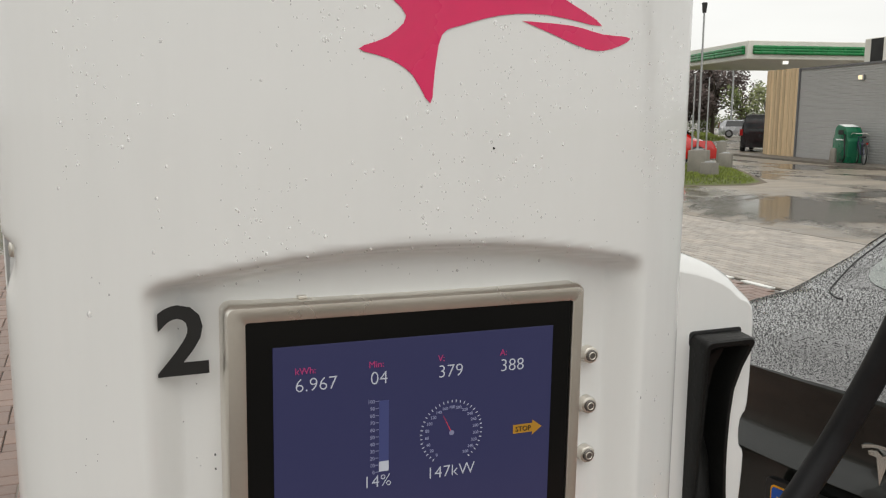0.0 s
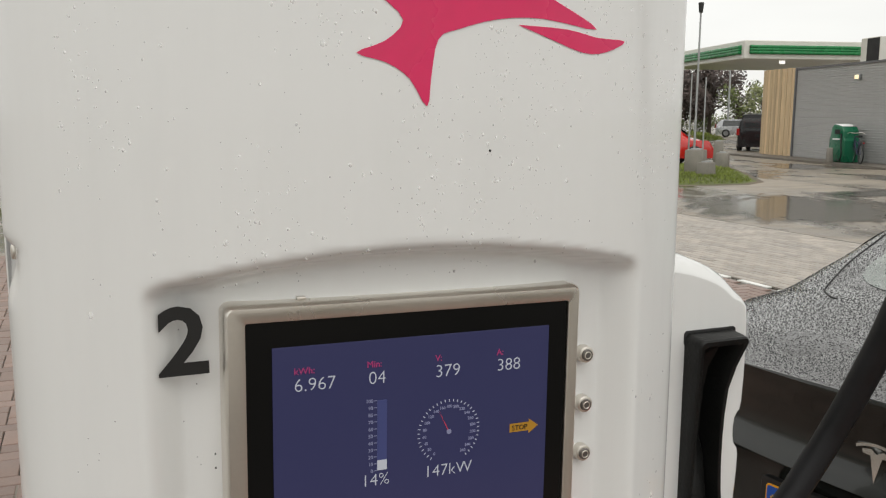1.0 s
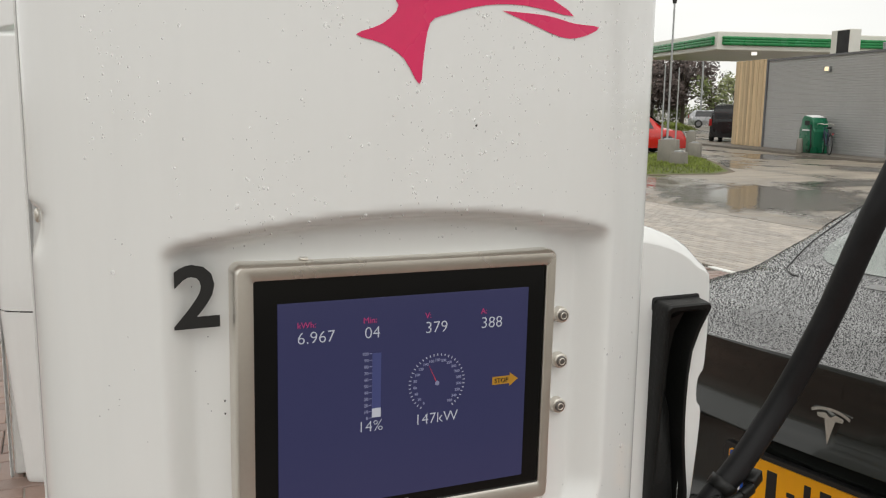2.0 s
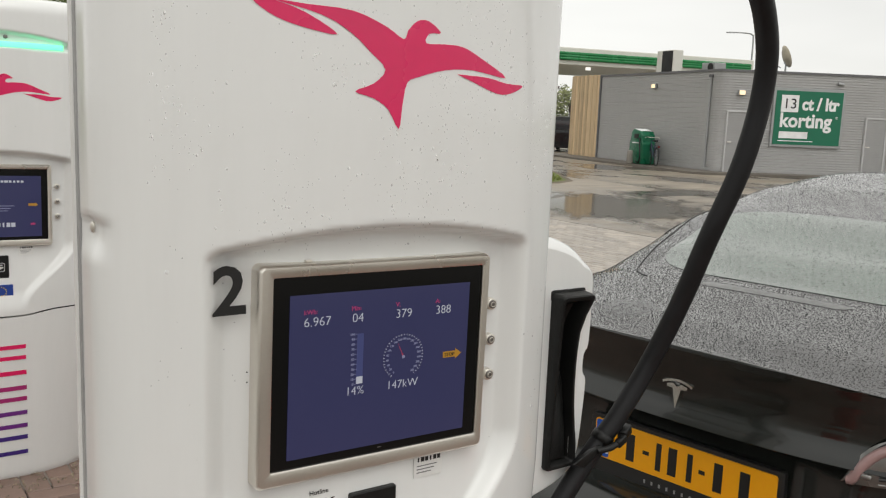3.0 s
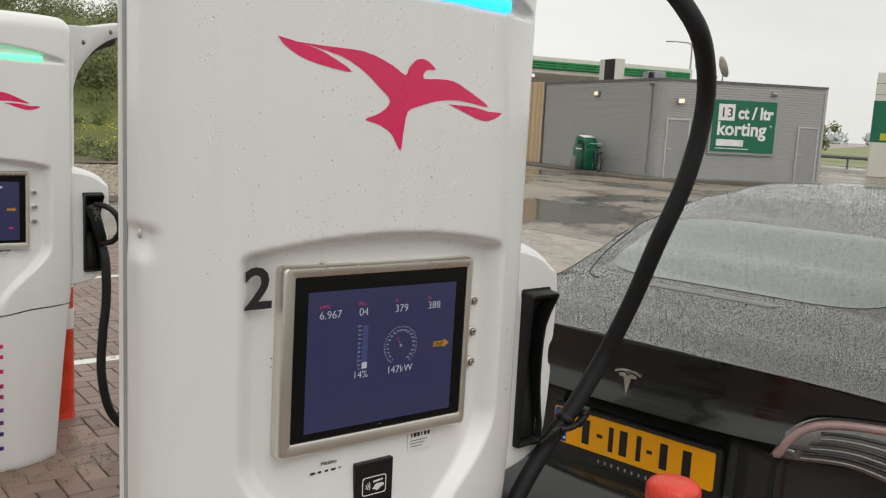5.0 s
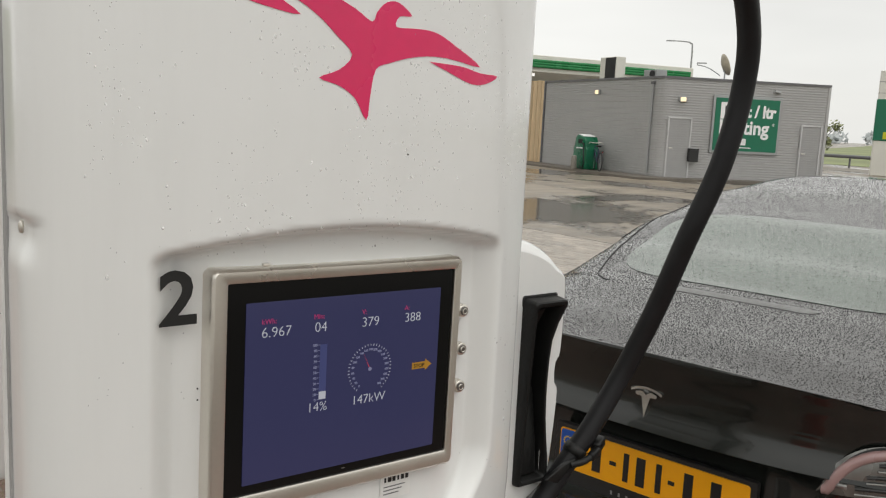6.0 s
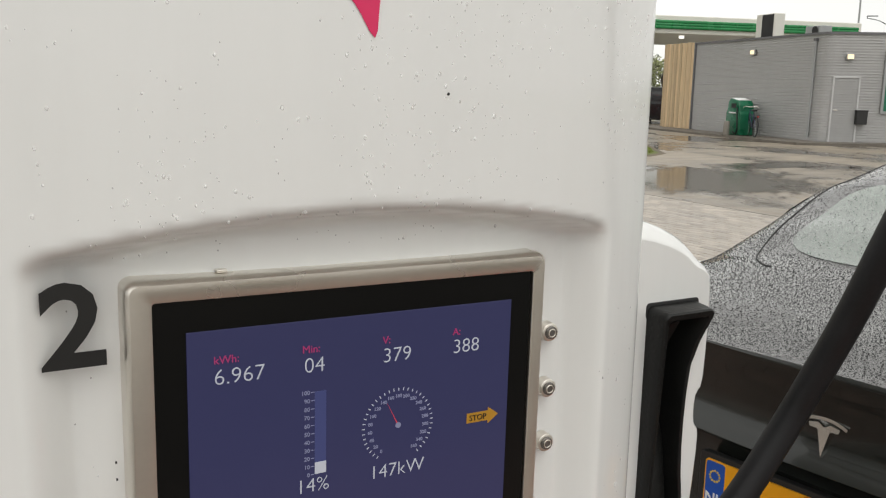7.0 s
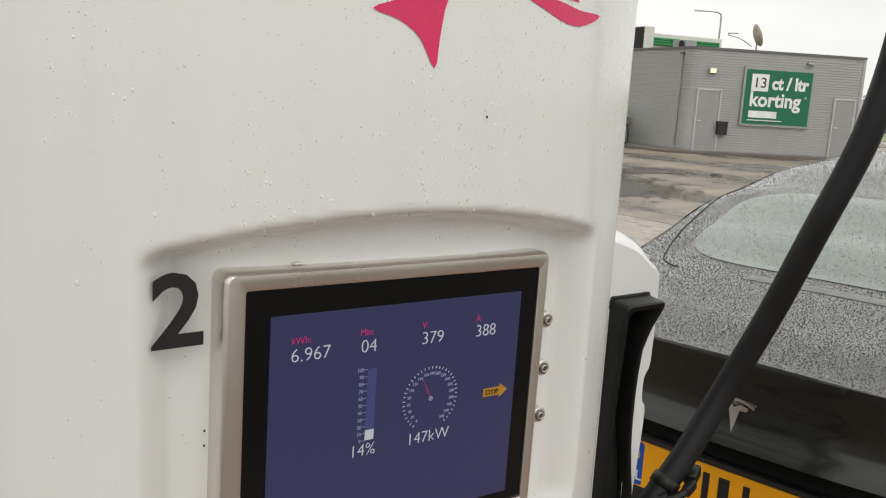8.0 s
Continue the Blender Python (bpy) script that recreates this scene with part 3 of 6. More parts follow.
def charging_display(parent):
    display = put("display", panel(SX, SX + SW, SZ, SZ + SH, 0.0005, -0.0024, -0.0011, 0.0002), DISPLAY, parent, "lit blue charging display")
    display.matrix_basis = SET
    for text, label, u in (("6.967", "kWh:", 0.138), ("04", "Min:", 0.350), ("379", "V:", 0.606), ("388", "A:", 0.840)):
        x, z = on_screen(u, 0.192)
        write("reading", text, 0.0215, (x, -0.0032, z), INK_WHITE, display, bold=-0.0004)
        x, z = on_screen(u - (0.035 if len(text) > 2 else 0.01), 0.118)
        write("caption", label, 0.0105, (x, -0.0032, z), INK_PINK, display)
    x, z = on_screen(0.345, 0.650)
    write("reading", "14%", 0.0205, (x, -0.0032, z), INK_WHITE, display, bold=-0.0004)
    x, z = on_screen(0.613, 0.650)
    write("reading", "147kW", 0.0205, (x, -0.0032, z), INK_WHITE, display, bold=-0.0004)
    bar("level_track", 0.368, 0.425, 0.0115, 0.0835, DISPLAY_BAR, display, -0.0028)
    bar("level_fill", 0.368, 0.560, 0.0115, 0.0118, INK_WHITE, display)
    for i in range(11):
        v = 0.583 - 0.316 * i / 10
        bar("tick", 0.344, v, 0.0035, 0.0007, INK_DIM, display)
        x, z = on_screen(0.336, v)
        write("scale_number", str(10 * i), 0.0058, (x, -0.0032, z - 0.002), INK_DIM, display, align="RIGHT")
    cx, cz = on_screen(0.613, 0.448)
    for i in range(37):
        a = radians(234 - 288 * i / 36)
        r0, r1, w = 0.0365, 0.0395, 0.0005
        c, s = math.cos(a), math.sin(a)
        mark("tick", [(cx + r0 * c - w * s, cz + r0 * s + w * c), (cx + r1 * c - w * s, cz + r1 * s + w * c), (cx + r1 * c + w * s, cz + r1 * s - w * c), (cx + r0 * c + w * s, cz + r0 * s - w * c)], INK_WHITE, display)
        if i % 2 == 0:
            write("scale_number", str(10 * i), 0.0050, (cx + 0.0310 * c, -0.0032, cz + 0.0310 * s - 0.0018), INK_DIM, display)
    a = radians(234 - 288 * 147 / 360)
    c, s = math.cos(a), math.sin(a)
    mark("needle", [(cx - 0.0006 * s, cz + 0.0006 * c), (cx + 0.030 * c, cz + 0.030 * s), (cx + 0.0006 * s, cz - 0.0006 * c)], INK_RED, display, -0.0034)
    put("needle_hub", can(0.0030, 0.0030, 0.0006, (cx, -0.0032, cz), 16, m=pose(0, 0, 0, 90)), INK_DIM, display)
    stop_arrow(display, "STOP")


def stop_arrow(display, text):
    x, z = on_screen(0.908, 0.472)
    a = put("stop_arrow", mesh("stop_arrow", [(x + dx, -0.0032, z + dz) for dx, dz in ((-0.0195, -0.0055), (0.0065, -0.0055), (0.0065, -0.0095), (0.0195, 0), (0.0065, 0.0095), (0.0065, 0.0055), (-0.0195, 0.0055))], [tuple(range(7))]), INK_AMBER, display)
    if text:
        write("arrow_text", text, 0.0088, (x - 0.006, -0.0038, z - 0.003), INK_BLACK, display)
    return a


def welcome_display(parent):
    display = put("display", panel(SX, SX + SW, SZ, SZ + SH, 0.0005, -0.0024, -0.0011, 0.0002), DISPLAY, parent, "lit blue welcome display")
    display.matrix_basis = SET
    x, z = on_screen(0.30, 0.115)
    write("greeting", "WELKOM BIJ", 0.0165, (x, -0.0032, z), INK_WHITE, display)
    for i, w in enumerate((0.010, 0.014, 0.010, 0.008, 0.010, 0.010)):
        bar("name_bar", 0.56 + 0.045 * i, 0.092, w, 0.009, INK_WHITE, display)
    bar("text_bar", 0.33, 0.42, 0.060, 0.004, INK_PINK, display)
    for v, w in ((0.49, 0.15), (0.53, 0.12), (0.57, 0.10)):
        bar("text_bar", 0.47, v, w, 0.003, INK_DIM, display)
    for i, w in enumerate((0.006, 0.016, 0.014, 0.006, 0.014, 0.016)):
        bar("name_bar", 0.40 + 0.055 * i, 0.80, w, 0.018, INK_WHITE, display)
    stop_arrow(display, "")
    bar("pink_button", 0.90, 0.79, 0.018, 0.009, INK_PINK, display)


def card_reader(parent):
    r = put("card_reader", panel(0.1145, 0.2035, 0.948, 1.047, 0.004, 0.0, 0.040, 0.002), PLASTIC, parent, "black contactless card reader")
    r.location.y = surf(0.17, 1.0) - 0.006
    lp = [round_rect(0.131, 0.187, 0.978, 1.016, 0.006), round_rect(0.1328, 0.1852, 0.9798, 1.0142, 0.005)]
    rows = [[(x, -0.0002, z) for x, z in lp[0]], [(x, -0.0008, z) for x, z in lp[0]], [(x, -0.0008, z) for x, z in lp[1]], [(x, -0.0002, z) for x, z in lp[1]]]
    put("card_symbol", grid_mesh("card_symbol", rows, True, False), INK_FRAME, r)
    for k in range(3):
        arc = [Vector((0.136 + 0.004 * k + 0.005 * math.cos(a), -0.0002, 0.997 + (0.005 + 0.003 * k) * math.sin(a))) for a in [radians(-50 + 20 * i) for i in range(6)]]
        put("wave_symbol", tube(arc, 0.0008, 5), INK_FRAME, r)
    put("hand_symbol", prism([(0.155, 0.990), (0.163, 0.999), (0.179, 0.999), (0.183, 0.994), (0.173, 0.990), (0.167, 0.985)], -0.0008, 0.0004), INK_FRAME, r)
    put("hand_symbol", prism([(0.157, 1.002), (0.179, 1.005), (0.179, 1.008), (0.157, 1.006)], -0.0008, 0.0004), INK_FRAME, r)


def labels(parent):
    write("hotline_text", "Hotline", 0.0115, (0.061, surf(0.061, 1.060) - 0.001, 1.057), INK_BLACK, parent)
    for k, w in enumerate((0.010, 0.007, 0.007, 0.010, 0.007)):
        put("number_bar", block((w, 0.0005, 0.0042), (0.026 + 0.0150 * k, surf(0.06, 1.046) - 0.0008, 1.045)), INK_BLACK, parent)
    s = put("service_label", panel(0.243, 0.302, 1.045, 1.087, 0.001, 0.0, 0.0015, 0.0002), WHITE_BACK, parent)
    s.location.y = surf(0.243, 1.06) - 0.002
    for k, w in enumerate((0.003, 0.007, 0.006, 0.003, 0.006, 0.006)):
        put("name_bar", block((w, 0.0006, 0.008), (0.252 + 0.0085 * k, -0.0004, 1.078)), INK_BLACK, s)
    for k in range(3):
        put("text_bar", block((0.042 - 0.006 * k, 0.0006, 0.0016), (0.270 - 0.003 * k, -0.0004, 1.066 - 0.006 * k)), GREY_SEAM, s)
    f = put("flag_sticker", panel(0.125, 0.215, 0.862, 0.920, 0.002, 0.0, 0.010, 0.0002), FLAG_BLUE, parent, "blue flag sticker with ring of stars")
    f.location.y = surf(0.17, 0.891) - 0.004
    for k in range(12):
        a = radians(30 * k)
        put("star", can(0.0026, 0.0026, 0.0008, (0.170 + 0.019 * math.cos(a), -0.0002, 0.891 + 0.019 * math.sin(a)), 5, m=pose(0, 0, 0, 90)), FLAG_YELLOW, f)


def buttons(parent):
    for z in (1.342, 1.276, 1.210):
        b = put("button", smooth_bm(can(0.0115, 0.0105, 0.012, (0.405, 0.030, z), 24, 0.001, m=pose(0, 0, 0, 90))), STEEL, parent, "round steel push button")
        put("button_cap", can(0.0078, 0.0072, 0.0035, (0.405, 0.0185, z), 20, 0.0006, m=pose(0, 0, 0, 90)), STEEL_DARK, b)
        put("button_ring", grid_mesh("ring", [[(0.405 + r * math.cos(radians(20 * k)), y, z + r * math.sin(radians(20 * k))) for k in range(18)] for r, y in ((0.0052, 0.0149), (0.0050, 0.0142), (0.0040, 0.0142), (0.0038, 0.0149))], True), STEEL, b)


def light_bar(parent, mat):
    rows = []
    for z, lift in ((1.933, -0.020), (1.933, 0.001), (1.9355, 0.003), (1.953, 0.003), (1.9555, 0.001), (1.9555, -0.020)):
        rows.append([(x, front_y(x) - lift, z) for x in [MID + 0.27 * (i / 20 - 1) for i in range(41)]])
    put("light_bar", grid_mesh("light_bar", rows), mat, parent, "glowing status light bar")
    put("light_sensor", smooth_bm(can(0.009, 0.008, 0.004, (MID + 0.05, front_y(MID) + 0.017, 1.975), 20, 0.001, m=pose(0, 0, 0, 90))), STEEL_DARK, parent)


def plug_holder(parent):
    out = [(0.50, 0.858), (0.62, 0.876), (0.70, 0.902), (0.742, 0.945), (0.754, 1.030), (0.759, 1.120), (0.749, 1.142), (0.749, 1.178), (0.761, 1.205), (0.762, 1.335), (0.750, 1.386), (0.705, 1.424), (0.62, 1.450), (0.50, 1.458)]
    line = [(p.x, p.z) for p in spline([(x, 0, z) for x, z in out], 3)]
    n = len(line)

    def inward(k, d):
        a, b = line[max(0, k - 1)], line[min(n - 1, k + 1)]
        t = Vector((b[0] - a[0], b[1] - a[1])).normalized()
        return line[k][0] - t.y * d, line[k][1] + t.x * d

    bm = bmesh.new()
    rings = []
    for d, y, slope in ((0.0, 0.43, 0), (0.0, 0.150, 0.20), (0.002, 0.136, 0.11), (0.0035, 0.129, 0.045), (0.006, 0.123, 0.014), (0.009, 0.1195, 0.004), (0.012, 0.118, 0)):
        ring = []
        for k in range(n):
            up = smoothstep((line[k][1] - 1.352) / 0.045)
            x, z = inward(k, d + 0.020 * up * smoothstep(d / 0.010))
            ring.append(bm.verts.new((x, y + slope * up * 0.45, z)))
        rings.append(ring)
    for r0, r1 in zip(rings, rings[1:]):
        for k in range(n):
            bm.faces.new((r0[k], r0[(k + 1) % n], r1[(k + 1) % n], r1[k])).smooth = True
    hole = [bm.verts.new((x - 0.016 * smoothstep((1.312 - z) / 0.20) * (x - 0.637) / 0.092, 0.118, z)) for x, z in [(0.641, 0.945), (0.725, 0.945)] + [(0.725, 0.945 + 0.375 * i / 10) for i in range(1, 11)] + [(0.641, 1.320)]]
    deep = [bm.verts.new((v.co.x, 0.235, v.co.z)) for v in hole]
    m = len(hole)
    for k in range(m):
        bm.faces.new((hole[k], hole[(k + 1) % m], deep[(k + 1) % m], deep[k]))
    rim_edges = [bm.edges.get((rings[-1][k], rings[-1][(k + 1) % n])) for k in range(n)] + [bm.edges.get((hole[k], hole[(k + 1) % m])) for k in range(m)]
    bmesh.ops.triangle_fill(bm, use_beauty=True, edges=rim_edges)
    bm.faces.new(deep)
    put("holder_housing", bm, WHITE, parent, "white rounded plug holder housing")
    put("housing_screw", can(0.006, 0.006, 0.004, (0.63, 0.30, 1.446), 10), STEEL_DARK, parent)
    put("housing_gasket", tube([Vector((x, 0.425, z)) for x, z in line if z > 1.30], 0.005, 6), GREY_SEAM, parent, "dark gasket behind the housing")

    def rim(z, x):
        top, low = smoothstep((z - 1.24) / 0.09), smoothstep((1.06 - z) / 0.1)
        return 0.110 - 0.030 * top - 0.008 * low

    loops = []
    for inset, depth, flat in ((0, 0.135, 1), (0, 0.012, 0), (0.001, 0.003, 0), (0.003, 0.0, 0), (0.009, 0.001, 0), (0.011, 0.004, 0), (0.016, 0.026, 0), (0.020, 0.040, 0), (0.032, 0.048, 0), (0.044, 0.050, 0), (0.0441, 0.051, 2)):
        row = []
        edge = round_rect(0.637 + inset * 1.2, 0.729 - inset * 0.9, 0.938 + inset, 1.326 - inset * 1.2, max(0.0015, 0.009 - inset * 0.2), 5)
        (xa, za), zb = edge[-1], edge[0][1]
        edge += [(xa, za + (zb - za) * i / 9) for i in range(1, 9)]
        for x, z in edge:
            up, right = smoothstep((z - 1.22) / 0.08), (x - 0.637) / 0.092
            taper = (0.016 * smoothstep((1.326 - z) / 0.17) - 0.008 * smoothstep((1.12 - z) / 0.14)) * right
            if flat == 2:
                x = 0.687
            row.append((x - taper, depth if flat == 1 else rim(z, x) + depth, z - (0.0 if flat == 1 else 0.004 * up)))
        loops.append(row)
    put("holder_frame", grid_mesh("holder_frame", loops, True, True, 32), PLASTIC, parent, "black plastic plug holder frame")
    put("holder_gap", panel(0.635, 0.731, 1.305, 1.3285, 0.006, 0.1165, 0.14), DARK_GAP, parent)
    ramp = prism([(0.116, 0.955), (0.165, 0.955), (0.165, 1.160), (0.155, 1.160), (0.138, 1.120), (0.122, 1.020)], 0.652, 0.700, 0.003, 2)
    bmesh.ops.transform(ramp, matrix=Matrix(((0, 1, 0, 0), (1, 0, 0, 0), (0, 0, 1, 0), (0, 0, 0, 1))), verts=ramp.verts)
    put("holder_ramp", ramp, PLASTIC, parent, "sloped black plastic guide")


def cable_arm(parent):
    turn = pose(0.60, 0.25, 0, 0, 0, 45) @ pose(-0.60, -0.27, 0)
    low = [(p.x, p.z) for p in spline([(0.585, 0, 1.74), (0.640, 0, 1.88), (0.76, 0, 1.995), (0.93, 0, 2.080), (1.12, 0, 2.130)], 5)]
    put("cable_arm", prism(low + [(1.12, 2.195), (0.80, 2.140), (0.585, 2.125)], 0.235, 0.305, 0.006, 2), BRACKET, parent, "grey painted cable arm").matrix_basis = turn
    for x, z in ((0.70, 2.055), (0.96, 2.130)):
        put("arm_bolt", smooth_bm(can(0.013, 0.011, 0.008, (x, 0.236, z), 6, m=pose(0, 0, 0, 90))), STEEL_DARK, parent).matrix_basis = turn
    put("arm_hose", tube(spline([(0.60, 0.31, 1.45), (0.62, 0.31, 1.66), (0.66, 0.31, 1.82), (0.74, 0.31, 1.94), (0.88, 0.30, 2.035), (1.05, 0.28, 2.095)], 6), 0.026, 12), RUBBER, parent, "black rubber hose").matrix_basis = turn


def rear_cabinet(parent):
    plan = prism([(-0.250, 0.198), (-0.190, 0.300), (-0.110, 0.400), (-0.090, 0.412), (0.50, 0.412), (0.545, 0.385), (0.560, 0.330), (0.562, 0.240), (0.550, 0.198)], 0.02, 2.04, 0.012, 3)
    bmesh.ops.transform(plan, matrix=Matrix(((1, 0, 0, 0), (0, 0, 1, 0), (0, 1, 0, 0), (0, 0, 0, 1))), verts=plan.verts)
    for v in plan.verts:
        if v.co.z < 0.5 and v.co.x > MID:
            v.co.x = MID + (v.co.x - MID) * 0.80
    put("side_column", smooth_bm(block((0.13, 0.13, 1.05), (0.568, 0.285, 1.46), 0.02, 3)), WHITE_BACK, parent, "white side column")
    put("rear_cabinet", plan, WHITE_BACK, parent, "white powder-coated rear cabinet")
    half = post_profile(0.062)
    x, y = half[-1]
    for s in (-1, 1):
        put("edge_gasket", block((0.007, 0.016, 1.10 if s > 0 else 2.02), (MID + (x - 0.006 if s > 0 else 0.4295) * s, y - 0.002, 1.47 if s > 0 else 1.025), 0.002), GASKET, parent, "grey rubber edge gasket")
        put("edge_trim", block((0.014, 0.018, 1.10 if s > 0 else 2.02), (MID + (x if s > 0 else 0.43) * s - 0.001 * s, y + 0.0145, 1.47 if s > 0 else 1.025), 0.004), WHITE_BACK, parent)
    put("cabinet_slot", block((0.004, 0.012, 0.06), (0.6335, 0.28, 1.60)), DARK_GAP, parent)
    put("cabinet_core", block((0.70, 0.24, 0.06), (MID, 0.17, SEAM), 0.01), DARK_GAP, parent)


def drops_on_post(parent, count, seed):
    """Rain drops standing on the front shell."""
    rnd = random.Random(seed)
    verts, faces = [], []
    while len(verts) < count * 13:
        x, z = rnd.uniform(-0.20, 0.54), rnd.uniform(1.02, 1.92)
        patch = smoothstep((noise.noise((x * 7, 3.1, z * 5)) + 0.25) / 0.5)
        if rnd.random() > (0.12 + 0.88 * patch) * (0.2 + 0.8 * smoothstep((z - 1.35) / 0.2)) or (-0.07 < x < 0.42 and z < 1.46):
            continue
        r = 0.0007 + 0.0015 * rnd.random() ** 4 + (0.0012 if rnd.random() < 0.04 else 0)
        y = front_y(x) + recess(x, z)
        long = 1.0 + 0.6 * rnd.random()
        base = len(verts)
        for k in range(8):
            a = math.pi * k / 4
            verts.append((x + r * math.cos(a), y + 0.0004, z + r * long * math.sin(a)))
        for k in range(4):
            a = math.pi * k / 2 + 0.4
            verts.append((x + 0.6 * r * math.cos(a), y - 0.24 * r, z - 0.1 * r + 0.6 * r * long * math.sin(a)))
        verts.append((x, y - 0.34 * r, z - 0.15 * r))
        for k in range(8):
            j = k // 2
            faces.append((base + k, base + (k + 1) % 8, base + 8 + ((k + 1) // 2) % 4))
        for k in range(4):
            faces.append((base + 8 + k, base + 8 + (k + 1) % 4, base + 12))
        for k in range(4):
            faces.append((base + 8 + k, base + (2 * k + 1) % 8, base + 8 + (k + 1) % 4))
    faces = [f for f in faces if len(set(f)) == 3]
    ob = put("rain", mesh("rain", verts, faces, True), WATER, parent, "clear rain standing in drops", kind="stuff")
    return ob


def charging_post(number, light, own):
    label = "white wet charging post with magenta bird and lit blue screen"
    root = thing("charging_post", label, "charging station", group="row of charging posts")
    put("upper_shell", UPPER, WHITE, root, "glossy white front shell")
    put("lower_shell", LOWER, WHITE, root, "white lower panel")
    rear_cabinet(root)
    screen_frame(root)
    (charging_display if own else welcome_display)(root)
    bird(root)
    buttons(root)
    card_reader(root)
    labels(root)
    light_bar(root, light)
    write("post_number", number, 0.102, (-0.090, 0.0155, 1.373), INK_BLACK, root, bold=0.0022, stretch=1.06)
    plug_holder(root)
    cable_arm(root)
    put("door_lock", smooth_bm(can(0.0065, 0.0055, 0.009, (-0.247, 0.143, 1.494), 14, 0.002, m=pose(0, 0, 0, 90, 0, -60) @ Matrix.Diagonal((0.8, 1.5, 1, 1)))), STEEL, root, "round steel door lock")
    for z, h, mat in ((0.640, 0.018, MAGENTA), (0.590, 0.018, MAGENTA), (0.520, 0.020, MAGENTA), (0.448, 0.020, PLUM), (0.396, 0.020, PLUM), (0.330, 0.020, PURPLE), (0.268, 0.020, PURPLE), (0.212, 0.020, INDIGO), (0.140, 0.020, INDIGO)):
        put("name_bar", decal([(MID - 0.03, z - h / 2), (MID + 0.085, z - h / 2), (MID + 0.085, z + h / 2), (MID - 0.03, z + h / 2)], 0.002, 0), mat, root)
    put("speck", smooth_bm(can(0.0016, 0.0013, 0.0012, (0.243, -0.026, 1.605), 8, m=pose(0, 0, 0, 90))), DARK_GAP, root)
    if own:
        drops_on_post(root, 1400, 5)
    return root


own_post = charging_post("2", LED_BLUE, True)
next_post = charging_post("3", LED_GREEN, False)
NEXT = pose(-0.216, 2.80, 0.0) @ Matrix.Diagonal((1, 1, 0.972, 1))
next_post.matrix_basis = NEXT
next_post["label"] = "white charging post with welcome screen and parked plug"
plinth = tagged(put("post_plinth", block((0.98, 0.56, 0.03), (MID - 0.222, 2.98, -0.004), 0.006), CONCRETE), "damp concrete plinth under charging post", "plinth", "post plinths")
copy_thing(plinth, pose(0.222, -2.80, 0.0))

# the charging cable of the near post
cable = thing("charging_cable", "thick black wet charging cable hanging from the arm", "cable")
lead = [(0.97, 0.60, 2.06), (0.90, 0.42, 2.14), (0.80, 0.14, 2.13), (0.765, -0.06, 2.07), (0.822, -0.155, 1.955), (0.893, -0.150, 1.86), (0.932, -0.127, 1.75), (0.918, -0.104, 1.60), (0.892, -0.060, 1.45), (0.893, 0.000, 1.30),
        (0.872, 0.052, 1.16), (0.808, 0.072, 1.045), (0.737, 0.085, 0.956), (0.640, 0.088, 0.832), (0.56, 0.080, 0.70), (0.52, 0.06, 0.45), (0.60, 0.10, 0.12), (0.85, 0.55, 0.03),
        (0.95, 1.15, 0.03), (1.20, 1.50, 0.06), (1.45, 1.42, 0.55), (1.50, 1.24, 0.86)]
put("lead", tube(spline(lead, 8), 0.0215, 16), RUBBER, cable, "black rubber lead")
put("charging_plug", smooth_bm(can(0.034, 0.030, 0.14, (1.50, 1.19, 0.85), 16, 0.006, m=pose(0, 0, 0, 60, 0, -20))), PLASTIC, cable, "black charging plug")
strap = thing("cable_strap", "black plastic strap holding the cable", "strap")
def strap_ring(centre, along, r, w):
    """A flat band closed round the lead."""
    d = Vector(along).normalized()
    u = d.cross(Vector((0, 1, 0))).normalized()
    v = d.cross(u)
    rows = []
    for rr, h in ((r, -w), (r + 0.002, -w), (r + 0.0025, 0), (r + 0.002, w), (r, w)):
        rows.append([Vector(centre) + d * h + rr * (math.cos(math.pi * k / 10) * u + math.sin(math.pi * k / 10) * v) for k in range(20)])
    return grid_mesh("strap_ring", rows, True)


put("strap_ring", strap_ring((0.772, 0.079, 1.000), (0.07, -0.012, 0.09), 0.0225, 0.010), PLASTIC, strap, "flat black band round the cable")
put("strap_band", prism([(0.665, 0.968), (0.700, 0.955), (0.745, 0.984), (0.748, 0.996), (0.715, 0.990)], 0.052, 0.062, 0.002, 2), PLASTIC, strap, "tapered black strap tongue")
put("strap_tail", tube(spline([(0.735, 0.054, 0.985), (0.765, 0.045, 0.990), (0.795, 0.047, 1.000), (0.815, 0.060, 1.006)], 5), 0.007, 8), PLASTIC, strap)
clip = smooth_bm(block((0.034, 0.022, 0.024), (0, 0, 0), 0.004))
put("strap_clip", clip, PLASTIC, strap, "square black strap clip").matrix_basis = pose(0.822, 0.062, 1.010, 0, -18, 20)
put("strap_clip", smooth_bm(block((0.030, 0.014, 0.018), (0, 0, 0), 0.003)), PLASTIC, strap).matrix_basis = pose(0.795, 0.046, 0.999, 0, -18, 10)

